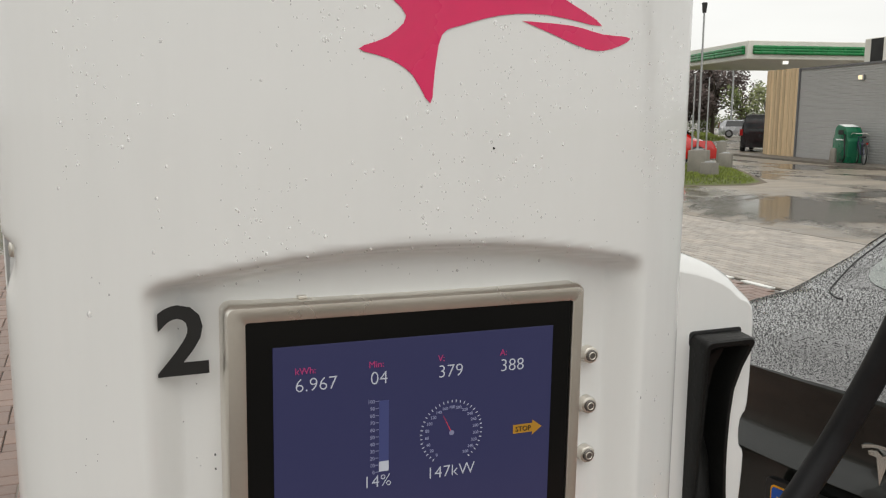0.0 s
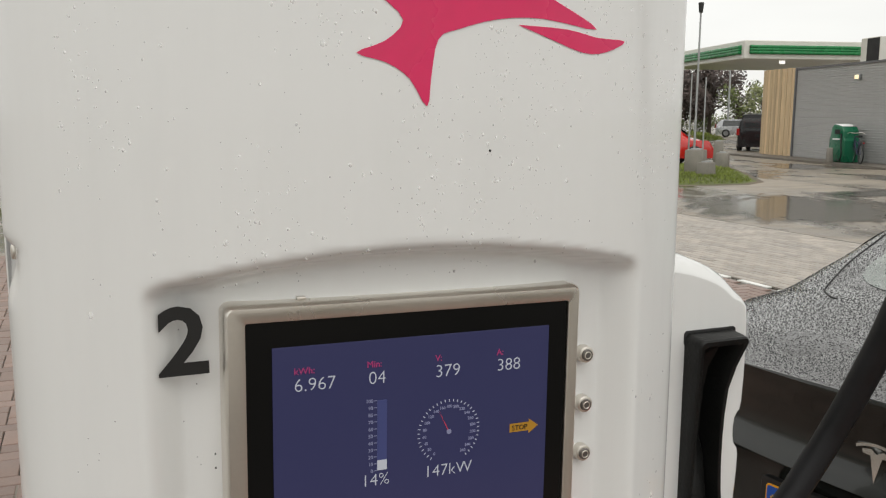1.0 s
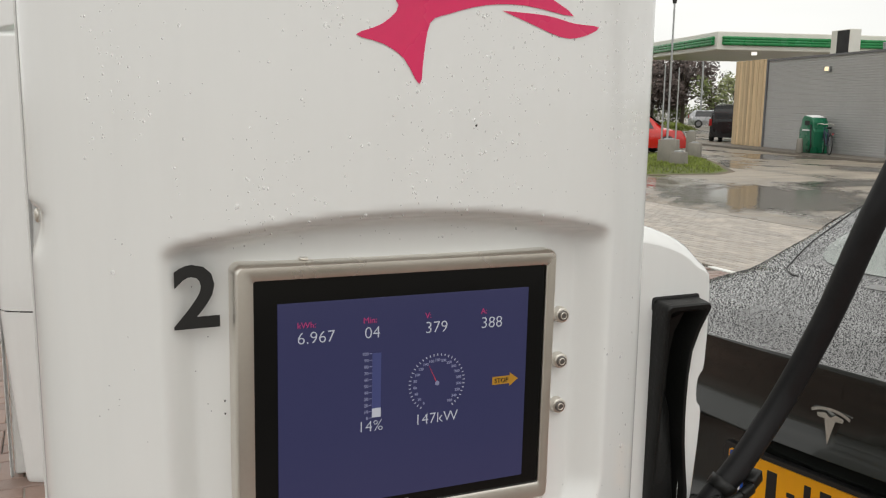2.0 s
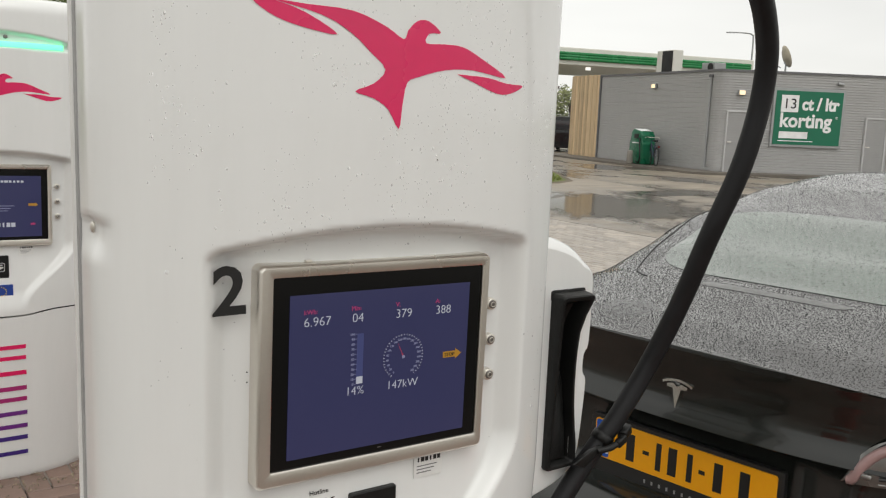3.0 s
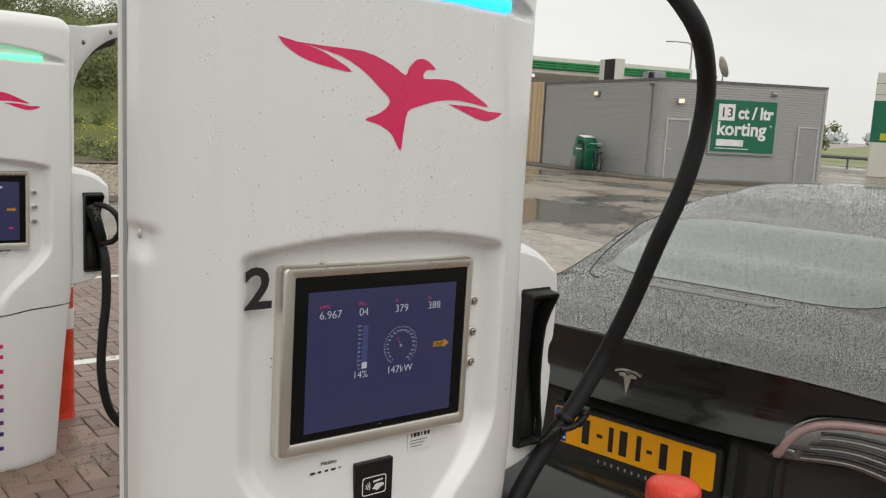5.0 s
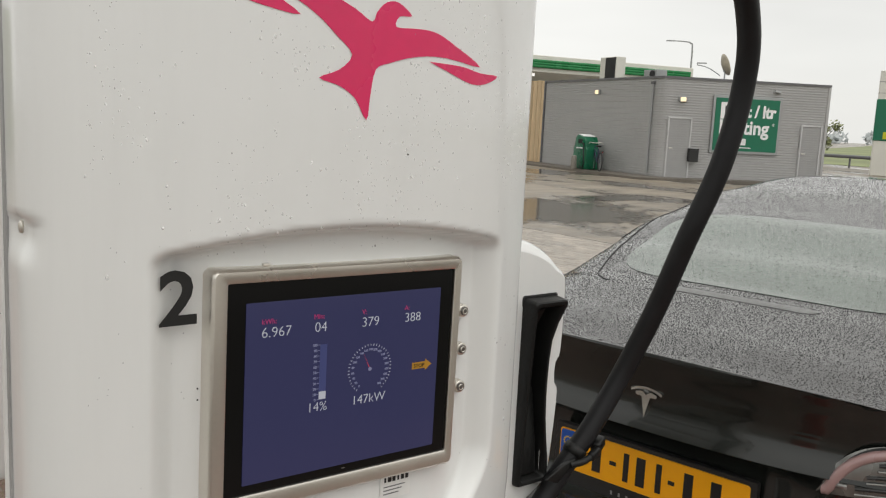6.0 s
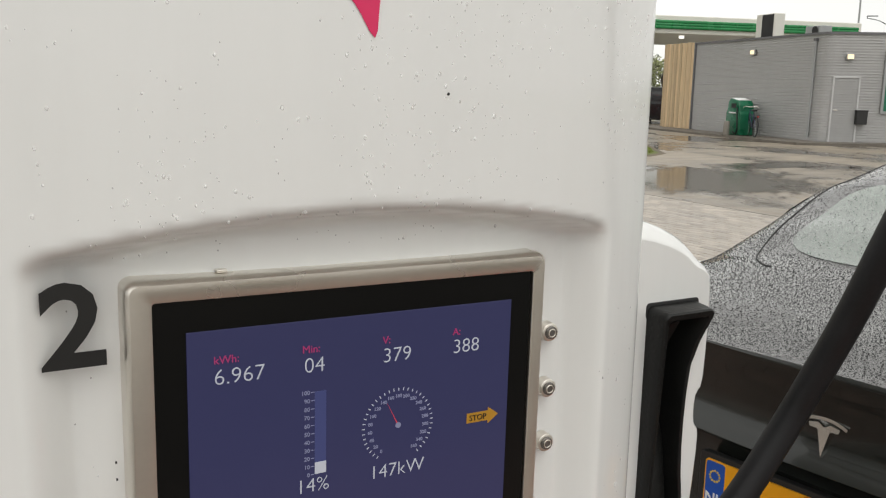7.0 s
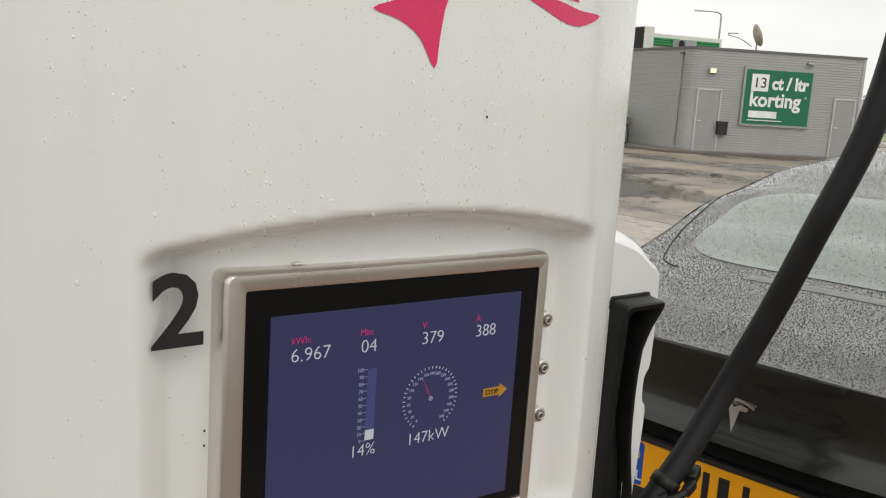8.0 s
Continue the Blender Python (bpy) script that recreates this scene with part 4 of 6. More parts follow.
# the parked plug of the next post
plug = thing("parked_plug", "black charging plug with handle hanging in its holder", "charging plug", NEXT)
LEAN_PLUG = pose(0.690, 0.105, 1.185, 0, -15, 0)
plug_bm = smooth_bm(block((0.052, 0.09, 0.19), (0, 0, 0), 0.018, 3))
for v in plug_bm.verts:
    v.co.x *= 1.0 + 1.2 * v.co.z
put("plug_body", plug_bm, PLASTIC, plug, "black plug body").matrix_basis = LEAN_PLUG
put("plug_collar", smooth_bm(can(0.024, 0.028, 0.05, (0, -0.01, -0.125), 16, 0.005)), PLASTIC, plug, "ribbed plug collar").matrix_basis = LEAN_PLUG
put("plug_handle", tube(spline([(0.680, 0.07, 1.275), (0.718, 0.02, 1.268), (0.756, -0.01, 1.225), (0.768, -0.01, 1.150), (0.745, 0.02, 1.100), (0.712, 0.06, 1.085)], 6), 0.014, 12), PLASTIC, plug, "black plug handle")
write("plug_text", "HPC", 0.034, None, GREY_SEAM, plug, turn=LEAN_PLUG @ pose(-0.008, -0.046, 0.045, 0, 90, 0))
put("plug_lead", tube(spline([(0.716, 0.08, 1.06), (0.720, 0.05, 0.98), (0.720, 0.045, 0.80), (0.700, 0.04, 0.62), (0.695, 0.04, 0.42), (0.74, 0.04, 0.22), (0.86, 0.06, 0.09), (1.0, 0.2, 0.05), (0.9, 0.45, 0.05)], 8), 0.0215, 14), RUBBER, plug, "black rubber lead")


def bollard(at, h):
    root = thing("bollard", "red plastic bollard with white reflective bands", "bollard", pose(*at), group="red bollards by the posts")
    r = 0.0575
    rows = []
    for rr, z in ((r + 0.006, 0.0), (r + 0.005, 0.02), (r + 0.001, 0.03), (r, 0.08), (r, h - 0.05), (r + 0.002, h - 0.046), (r + 0.002, h - 0.012), (r - 0.004, h - 0.003), (r - 0.014, h + 0.001), (r * 0.5, h + 0.006), (0.001, h + 0.007)):
        rows.append([(rr * math.cos(2 * math.pi * k / 32), rr * math.sin(2 * math.pi * k / 32), z) for k in range(32)])
    put("post", grid_mesh("post", rows, True, True, 40), RED, root, "red plastic tube with domed cap")
    for z in (0.51, 0.735):
        band = [[((r + d) * math.cos(2 * math.pi * k / 32), (r + d) * math.sin(2 * math.pi * k / 32), z + dz) for k in range(32)] for d, dz in ((0, 0), (0.0015, 0.001), (0.0015, 0.109), (0, 0.11))]
        put("band", grid_mesh("band", band, True, True, 40), REFLECT, root, "white reflective band")
    return root


bollard((0.782, -0.248, 0.0), 0.955)
bollard((0.46, 3.47, 0.0), 0.955)


# ---------------------------------------------------------------- the parked saloon car
CAR = pose(1.127, 0.234, 0.0, 0, 0, 10)


def lerp(x, pts):
    for (xa, ya), (xb, yb) in zip(pts, pts[1:]):
        if x <= xb:
            t = min(1, max(0, (x - xa) / (xb - xa)))
            t = t * t * (3 - 2 * t) * 0.35 + t * 0.65
            return ya + (yb - ya) * t
    return pts[-1][1]


CENTRE = ((0.05, 1.118), (0.25, 1.150), (0.65, 1.197), (0.95, 1.268), (1.35, 1.366), (1.8, 1.450), (2.3, 1.492), (2.8, 1.488), (3.1, 1.43), (3.45, 1.22), (3.8, 1.00), (4.2, 0.90), (4.5, 0.79), (4.66, 0.66))
BELT = ((0.05, 1.045), (0.5, 1.050), (1.0, 1.030), (2.0, 0.965), (3.4, 0.925), (3.8, 0.90), (4.2, 0.82), (4.5, 0.70), (4.66, 0.58))
CABIN = ((0.05, 0.80), (0.6, 0.78), (1.2, 0.775), (2.2, 0.775), (3.2, 0.76), (3.8, 0.74), (4.66, 0.62))
WIDTH = ((0.05, 0.885), (0.5, 0.915), (1.2, 0.925), (3.4, 0.925), (4.1, 0.90), (4.5, 0.82), (4.66, 0.70))


def wrap(y, x):
    return 0.27 * (abs(y) / 0.92) ** 2.6 * max(0.0, 1 - x / 1.3)


def roof_z(x, y):
    g, b, c = lerp(x, CABIN), lerp(x, BELT), lerp(x, CENTRE)
    t = min(1.0, abs(y) / g)
    n = 2.6 + 2.2 * smoothstep((x - 0.62) / 0.75)
    droop = 0.024 * (y / 0.75) ** 2 * max(0.0, 1 - x / 0.6)
    return (b + (c - b) * (1 - t ** n) ** (1 / n) if c > b else c) - droop


def car_point(x, y, lift=0.0):
    return (x + wrap(y, x), y, roof_z(x, y) + lift)


def car_section(x):
    g, w, b = lerp(x, CABIN), lerp(x, WIDTH), lerp(x, BELT)
    half = [car_point(x, g * math.sin(math.pi / 2 * i / 22)) for i in range(23)]
    for y, z in ((g + (w - g) * 0.5, b - 0.012), (w - 0.012, b - 0.045), (w + 0.004, b - 0.11), (w + 0.012, 0.66), (w - 0.005, 0.45), (w - 0.02, 0.28), (w - 0.09, 0.20)):
        half.append((x + wrap(y, x), y, z))
    return [(px, -py, pz) for px, py, pz in half[:0:-1]] + half


def sheet_on_car(corners, lift, nx=14, ny=18):
    """A pane that follows the car's skin: corners gives its half width's start and end at a length along the car."""
    rows = []
    for x, y0, y1 in corners:
        rows.append([car_point(x, y0 + (y1 - y0) * k / ny, lift) for k in range(ny + 1)])
    return grid_mesh("pane", rows)


def wheel(parent, x, y, side):
    w = put("wheel", smooth_bm(can(0.345, 0.345, 0.235, (x, y + 0.1175, 0.345), 40, 0.035, m=pose(0, 0, 0, 90))), TYRE, parent, "black wet tyre on dark alloy rim")
    put("rim", can(0.235, 0.215, 0.02, (x, y + side * 0.121 + 0.01, 0.345), 32, 0.004, m=pose(0, 0, 0, 90)), ALLOY, w)
    put("hub", can(0.05, 0.045, 0.02, (x, y + side * 0.135 + 0.01, 0.345), 16, 0.004, m=pose(0, 0, 0, 90)), CAR_TRIM, w)
    for k in range(5):
        a = radians(72 * k)
        put("spoke", spoke(x, y + side * 0.130, a), ALLOY, w)


def spoke(x, y, a):
    bm = bmesh.new()
    bmesh.ops.create_cube(bm, size=1, matrix=pose(x, y, 0.345) @ pose(0, 0, 0, 0, -math.degrees(a), 0) @ pose(0.12, 0, 0) @ Matrix.Diagonal((0.19, 0.02, 0.04, 1)))
    return bm


def rear_x(y, z):
    """The rear face below the boot's lip: how far forward of the bumper it lies."""
    base = lerp(-z, ((-1.120, 0.050), (-1.112, 0.046), (-1.095, 0.052), (-1.04, 0.078), (-0.99, 0.094), (-0.96, 0.092), (-0.925, 0.074), (-0.912, 0.070), (-0.904, 0.084), (-0.86, 0.110), (-0.70, 0.100), (-0.678, 0.092), (-0.664, 0.076), (-0.640, 0.040), (-0.600, -0.010), (-0.55, -0.042), (-0.45, -0.030), (-0.36, 0.03), (-0.30, 0.12), (-0.22, 0.16)))
    pocket = smoothstep((0.46 - abs(y)) / 0.14) * smoothstep((0.908 - z) / 0.012) * smoothstep((z - 0.655) / 0.02)
    return base + 0.05 * pocket + wrap(y, 0.05)


def saloon():
    root = thing("saloon_car", "black saloon car covered in rain drops, parked rear to the post", "car", CAR)
    xs = [0.05 + 0.02 * i for i in range(6)] + [0.2 + 0.03 * i for i in range(44)] + [1.52 + 0.075 * i for i in range(41)] + [4.58, 4.64]
    xs = [x for x in xs if x <= 4.65]
    put("body", grid_mesh("body", [car_section(x) for x in xs], smooth=True), PAINT, root, "black paint beaded with rain")
    zs = [1.118, 1.112, 1.104] + [1.095 - 0.0125 * i for i in range(15)] + [0.912, 0.908, 0.904, 0.900, 0.894] + [0.88 - 0.02 * i for i in range(11)] + [0.668, 0.662, 0.656, 0.652, 0.648, 0.644, 0.640, 0.63, 0.60, 0.55, 0.50, 0.45, 0.40, 0.36, 0.32, 0.27, 0.22]
    rows = []
    for z in zs:
        row = []
        for k in range(61):
            y = 0.93 * (k / 30 - 1)
            top = roof_z(0.05, min(abs(y), lerp(0.05, CABIN) - 1e-4)) if abs(y) < 0.80 else 1.042 - 0.3 * (abs(y) - 0.8)
            zz = min(z, top) if z > 1.0 else z
            row.append((rear_x(y, z), y * 0.985, zz))
        rows.append(row)
    put("rear_panel", grid_mesh("rear_panel", rows, smooth=True, sharp=50), PAINT_REAR, root, "glossy black rear panel")
    put("rear_skirt", smooth_bm(block((0.10, 1.30, 0.16), (0.10, 0, 0.30), 0.03, 3)), CAR_TRIM, root, "black lower skirt")
    rows = []
    for i in range(49):
        v = math.sin(math.pi / 2 * (i / 24 - 1) * 0.999)
        half = (0.535 + 0.020 * v) * (1 - abs(v) ** 5) ** 0.2
        row = []
        for k in range(41):
            y = (k / 20 - 1) * half
            bow = (abs(y) / 0.535) ** 4
            low, high = 0.66 + 0.06 * bow, 1.335 - 0.04 * bow
            row.append(car_point(low + (high - low) * (v + 1) / 2, y, 0.0015))
        rows.append(row)
    put("rear_window", grid_mesh("rear_window", rows), CAR_GLASS, root, "rain-covered rear window")
    # added sheet: a reflection on the boot drawn as a pale strip
    put("window_strip", sheet_on_car([(0.545, 0.21, -0.20), (0.557, 0.217, -0.225), (0.574, 0.217, -0.235), (0.588, 0.21, -0.235)], 0.0015, ny=20), REFLECTION_STRIP, root, "pale strip standing for a reflection below the rear window")
    for s in (-1, 1):
        line = [(2.0, 0.675), (1.5, 0.668), (1.1, 0.648), (0.85, 0.600), (0.66, 0.535), (0.575, 0.462), (0.560, 0.425)]
        if s > 0:
            put("boot_seam", tube([Vector(car_point(p.x, s * p.y, 0.0005)) for p in spline([(x, y, 0) for x, y in line], 6)], 0.0022, 6), DARK_GAP, root, "dark boot seam")
        rows = []
        for i in range(26):
            x = 1.15 + 2.25 * i / 25
            lo, hi = 0.99, 0.93 - 0.02 * math.sin(math.pi * i / 25)
            g = lerp(x, CABIN)
            rows.append([car_point(x, s * g * (hi + (lo - hi) * k / 6), 0.004) for k in range(7)])
        put("side_window", grid_mesh("side_window", rows), DARK_GLASS, root, "dark side window")
        wheel(root, 0.80, s * 0.83, s)
        wheel(root, 3.68, s * 0.83, s)
        put("door_mirror", smooth_bm(block((0.10, 0.20, 0.12), (3.05, s * 1.02, 1.00), 0.03, 3)), PAINT_REAR, root)
        put("door_handle", block((0.18, 0.012, 0.02), (1.95, s * 0.940, 0.80), 0.004), CHROME, root)
        tail_lamp(root, s)
        put("headlamp", smooth_bm(block((0.22, 0.34, 0.09), (4.47, s * 0.60, 0.70), 0.03, 3)), LAMP_CLEAR, root)
    rows = [[car_point(2.98 + 0.72 * i / 8, (0.60 + 0.05 * i / 8) * (k / 8 - 1), 0.004) for k in range(17)] for i in range(9)]
    put("windscreen", grid_mesh("windscreen", rows), DARK_GLASS, root, "dark windscreen")
    rows = [[car_point(1.26 + 1.66 * i / 20, 0.595 * (k / 12 - 1), 0.0007) for k in range(25)] for i in range(21)]
    put("roof_glass", grid_mesh("roof_glass", rows), PAINT, root, "dark glass roof with rain drops")
    nose = [[(4.645 + 0.03 * math.sin(math.pi * j / 8), y, 0.22 + (0.52 - 0.2 * (y / 0.7) ** 2 * 0.3) * j / 8 - (0.05 * (abs(y) / 0.7) ** 3) * j / 8) for y in [0.70 * (k / 10 - 1) for k in range(21)]] for j in range(9)]
    put("front_bumper", grid_mesh("front_bumper", nose), PAINT_REAR, root)
    put("underbody", block((4.2, 1.5, 0.08), (2.35, 0, 0.24), 0.02), CAR_TRIM, root)

    # number plate, with bars for its characters
    px = 0.136
    plate = put("number_plate", plate_panel(-0.268, 0.276, 0.716, 0.830, px - 0.006, px + 0.004), PLATE_YELLOW, root, "yellow number plate with black bars")
    put("plate_holder", plate_panel(-0.284, 0.292, 0.672, 0.842, px - 0.002, px + 0.016), CAR_TRIM, root, "black plate holder")
    put("country_strip", plate_panel(0.226, 0.273, 0.719, 0.827, px - 0.0068, px - 0.005), PLATE_BLUE, plate, "blue country strip")
    for k in range(12):
        a = radians(30 * k)
        put("star", block((0.0008, 0.004, 0.004), (px - 0.0070, 0.2495 + 0.012 * math.cos(a), 0.795 + 0.012 * math.sin(a))), FLAG_YELLOW, plate)
    write("country_code", "NL", 0.034, None, SIGN_WHITE, plate, bold=0.0006, turn=pose(px - 0.0072, 0.2495, 0.732, 0, 0, -90))
    for y, w in ((0.155, 0.042), (0.105, 0.020), (0.065, 0.026), (0.022, 0.042), (-0.030, 0.026), (-0.066, 0.018), (-0.112, 0.040), (-0.185, 0.044)):
        h = 0.078 if w > 0.021 else 0.011
        put("character_bar", block((0.0014, w * 0.62 if w > 0.021 else w, h), (px - 0.0066, y, 0.773), 0.0004), INK_BLACK, plate)
    for k in range(9):
        put("holder_text_bar", block((0.001, 0.0055, 0.010), (px - 0.0026, 0.105 - 0.0235 * k, 0.690)), GASKET, plate)
    # emblem on the boot lid
    put("boot_emblem", emblem_bm(), CHROME, root, "chrome boot emblem")
    rain_on_car(root, 17)
    return root


def rain_on_car(root, seed):
    """Drops of rain standing close together on the boot and scattered on the rear window and roof."""
    rnd = random.Random(seed)
    ring = [(math.cos(2 * math.pi * k / 5), math.sin(2 * math.pi * k / 5)) for k in range(5)]
    verts, faces = [], []
    cell = 0.0068
    for i in range(int(2.45 / cell)):
        for j in range(int(1.58 / cell)):
            x, y = 0.055 + cell * (i + rnd.uniform(-0.1, 1.1)), -0.79 + cell * (j + rnd.uniform(-0.1, 1.1))
            on_glass = 0.70 < x < 1.30 and abs(y) < 0.52
            keep = 0.16 if on_glass else 0.80 - 0.45 * smoothstep((x - 0.6) / 0.8)
            keep = 0.26 if x > 1.345 else keep
            if rnd.random() > keep or abs(y) > lerp(x, CABIN) * 0.97:
                continue
            r = 0.0009 + 0.0013 * rnd.random() ** 1.8
            px, py, pz = car_point(x, y, 0.0015 if on_glass else 0.0007 if x > 1.26 and abs(y) < 0.595 else 0.0)
            tilt = (roof_z(x + 0.01, y) - roof_z(x - 0.01, y)) / 0.02
            long = rnd.uniform(0.9, 1.35)
            b = len(verts)
            for w, h in ((1.0, -0.0003), (0.72, 0.45 * r)):
                verts += [(px + c * r * w * long, py + q * r * w, pz + tilt * c * r * w * long + h) for c, q in ring]
            verts.append((px, py, pz + 0.62 * r))
            for k in range(5):
                m = (k + 1) % 5
                faces += [(b + k, b + m, b + 5 + m, b + 5 + k), (b + 5 + k, b + 5 + m, b + 10)]
    put("rain", mesh("rain", verts, faces, True), DROP, root, "rain standing in dense drops", kind="stuff")


def plate_panel(y0, y1, z0, z1, x_front, x_back):
    me = panel(-y1, -y0, z0, z1, 0.008, x_front, x_back, 0.001)
    me.transform(Matrix(((0, 1, 0, 0), (-1, 0, 0, 0), (0, 0, 1, 0), (0, 0, 0, 1))))
    return me


def emblem_bm():
    bm = bmesh.new()
    arc = [radians(90 + 30 * (i / 8 - 1)) for i in range(17)]
    outer = [(0.088 * math.cos(a), 0.942 + 0.078 * math.sin(a)) for a in arc]
    inner = [(0.084 * math.cos(a), 0.936 + 0.078 * math.sin(a)) for a in arc]
    stem = [(0.030, 1.004), (0.012, 1.008), (0.0, 1.000), (-0.012, 1.008), (-0.030, 1.004), (-0.028, 0.996), (-0.012, 0.995), (0.0, 0.942), (0.012, 0.995), (0.028, 0.996)]
    for pts in (outer + inner[::-1], stem):
        a = [bm.verts.new((0.079 + 0.06 * (z - 0.94), y, z)) for y, z in pts]
        b = [bm.verts.new((0.098, y, z)) for y, z in pts]
        bm.faces.new(a)
        for k in range(len(pts)):
            bm.faces.new((a[k], a[(k + 1) % len(a)], b[(k + 1) % len(a)], b[k]))
    return bm


def tail_lamp(root, s):
    def edge(t):
        y = 0.418 + 0.477 * t
        return y, 0.876 + 0.142 * (1 - math.exp(-0.49 * t / 0.05)) - 0.02 * t * t, 0.872 + 0.012 * min(1, t / 0.3) - 0.09 * smoothstep((t - 0.35) / 0.6)

    rows = []
    for i in range(29):
        y, hi, lo = edge(i / 28)
        rows.append([(rear_x(y, 0.88) - 0.012 - 0.012 * math.sin(math.pi * k / 10) + 0.02 * (i / 28) ** 3, s * y, lo + (hi - lo) * k / 10) for k in range(11)])
    lamp = put("tail_lamp", grid_mesh("tail_lamp", rows), LAMP_CLEAR, root, "clear tail lamp with pale rim and red outer lens")
    rim = []
    for i in range(1, 33):
        t = (i / 32) ** 2.0
        y, hi, lo = edge(t)
        y += 0.014 * (1 - t)
        rim.append(Vector((rear_x(y, 0.88) - 0.018 + 0.02 * t ** 3, s * y, max(hi - 0.016, lo + 0.012))))
    put("light_guide", tube(rim, 0.0125, 12), LAMP_PINK, lamp, "pale pink light guide")
    put("lamp_seal", tube([p + Vector((0.004, 0, 0.014)) for p in rim], 0.004, 6), DARK_GAP, lamp, "dark seal round the lamp")
    for k in range(6):
        rail = []
        for i in range(4 + k // 2, 23):
            y, hi, lo = edge(i / 24)
            rail.append(Vector((rear_x(y, 0.88) - 0.026 + 0.02 * (i / 24) ** 3, s * y, lo + (hi - lo) * (0.10 + 0.115 * k))))
        bright = k % 2 == 0
        put("reflector_bar", tube(rail, 0.0026 if bright else 0.0042, 8), LAMP_SILVER if bright else REFLECTOR_BAR, lamp, "silver lamp reflector bar" if bright else "dark inner lamp bar")
    put("lamp_divider", block((0.02, 0.012, 0.13), (rear_x(0.80, 0.88) - 0.010, s * 0.80, 0.90), 0.003), REFLECTOR_BAR, lamp, "dark lamp divider")
    put("reflector_cup", smooth_bm(block((0.008, 0.026, 0.013), (rear_x(0.47, 0.88) - 0.024, s * 0.470, 0.902), 0.004, 3)), LAMP_SILVER, lamp, "bright reflector cup")
    rows = []
    for i in range(20, 29):
        y, hi, lo = edge(i / 28)
        rows.append([(rear_x(y, 0.88) - 0.03 + 0.02 * (i / 28) ** 3, s * y, lo - 0.03 + (0.055) * k / 4) for k in range(5)])
    put("red_lens", grid_mesh("red_lens", rows), LAMP_RED, lamp, "red lower lens")


saloon()


# ---------------------------------------------------------------- the shop building
BC = Vector((24.28, 18.88, 0.0))
DA, DB = Vector((0.243, 0.970, 0)).normalized(), Vector((0.8675, -0.4975, 0)).normalized()
BASE, EAVES = 0.08, 3.56


def wall_frame(d, start=None):
    """A frame whose x runs along a wall, whose -y points out of it, and whose z is up."""
    out = Vector((d.y, -d.x, 0))
    if out.dot(Vector((-1, -1, 0))) < 0:
        out = -out
    o = start or BC
    return Matrix(((d.x, -out.x, 0, o.x), (d.y, -out.y, 0, o.y), (0, 0, 1, 0), (0, 0, 0, 1)))


CORNER = BC + DB * 0.42
FA, FB = wall_frame(DA, CORNER + DA * 0.7), wall_frame(DB)
shop = thing("shop_building", "grey corrugated steel shop building with flat roof", "building")


def clad_wall(name, path):
    """Horizontal corrugated sheets along a plan line; each point carries its way out."""
    rows = []
    z = BASE
    while z < EAVES:
        for dz, y in ((0, 0), (0.045, 0), (0.052, 0.018), (0.083, 0.018)):
            rows.append([p + o * y + Vector((0, 0, min(z + dz, EAVES))) for p, o in path])
        z += 0.09
    return put(name, grid_mesh(name, rows, smooth=False), CLAD, shop, "grey horizontal corrugated cladding")


OUT_A, OUT_B = -FA.to_3x3().col[1], -FB.to_3x3().col[1]
BEND = 0.22
corner = []
for i in range(9):
    t = i / 8
    corner.append((CORNER + DA * BEND * (1 - t) ** 2 + DB * BEND * t ** 2, (OUT_A * (1 - t) + OUT_B * t).normalized()))
clad_wall("wall", [(CORNER + DA * 8.45, OUT_A), (CORNER + DA * BEND, OUT_A)])
clad_wall("wall_corner", corner)
clad_wall("wall", [(CORNER + DB * BEND, OUT_B), (BC + DB * 6.72, OUT_B)])


def edge_run(name, path, half, z0, z1, mat, label=""):
    """A strip that follows a plan line, as deep as half on either side."""
    rows = [[p + o * y + Vector((0, 0, z)) for p, o in path] for y, z in ((half, z0), (half, z1), (-half, z1), (-half, z0), (half, z0))]
    return put(name, grid_mesh(name, rows, smooth=False), mat, shop, label)


end = BC + DB * 6.72
back = end + DA * 10.0
roof_pts = [CORNER + (DA + DB) * 0.1, CORNER + DA * 10.5, back, end]
roof = bmesh.new()
lo = [roof.verts.new(p + Vector((0, 0, 0.05))) for p in roof_pts]
hi = [roof.verts.new(p + Vector((0, 0, EAVES - 0.08))) for p in roof_pts]
for k in range(4):
    if k in (1, 2):
        roof.faces.new((lo[k], lo[(k + 1) % 4], hi[(k + 1) % 4], hi[k]))
roof.faces.new(hi)
put("roof", roof, CLAD_TRIM, shop, "dark flat roof")


def on_wall(name, m, size, at, mat, parent=shop, bevel=0.0, label=""):
    ob = put(name, block(size, at, bevel), mat, parent, label)
    ob.matrix_basis = m
    return ob


edge_run("roof_edge", [(CORNER + DA * 10.5, OUT_A)] + corner + [(BC + DB * 6.74, OUT_B)], 0.05, EAVES - 0.01, EAVES + 0.07, CLAD_TRIM, "dark grey roof flashing")
on_wall("corner_trim", FB, (0.10, 0.05, EAVES - BASE), (6.69, -0.010, (EAVES + BASE) / 2), CLAD, label="grey corner flashing")
on_wall("downpipe", FA, (0.07, 0.07, EAVES - BASE - 0.2), (-0.12, -0.060, (EAVES + BASE) / 2), ZINC, bevel=0.03, label="grey downpipe")
on_wall("pipe_head", FA, (0.14, 0.12, 0.10), (-0.12, -0.065, EAVES - 0.16), CLAD_TRIM, bevel=0.02)


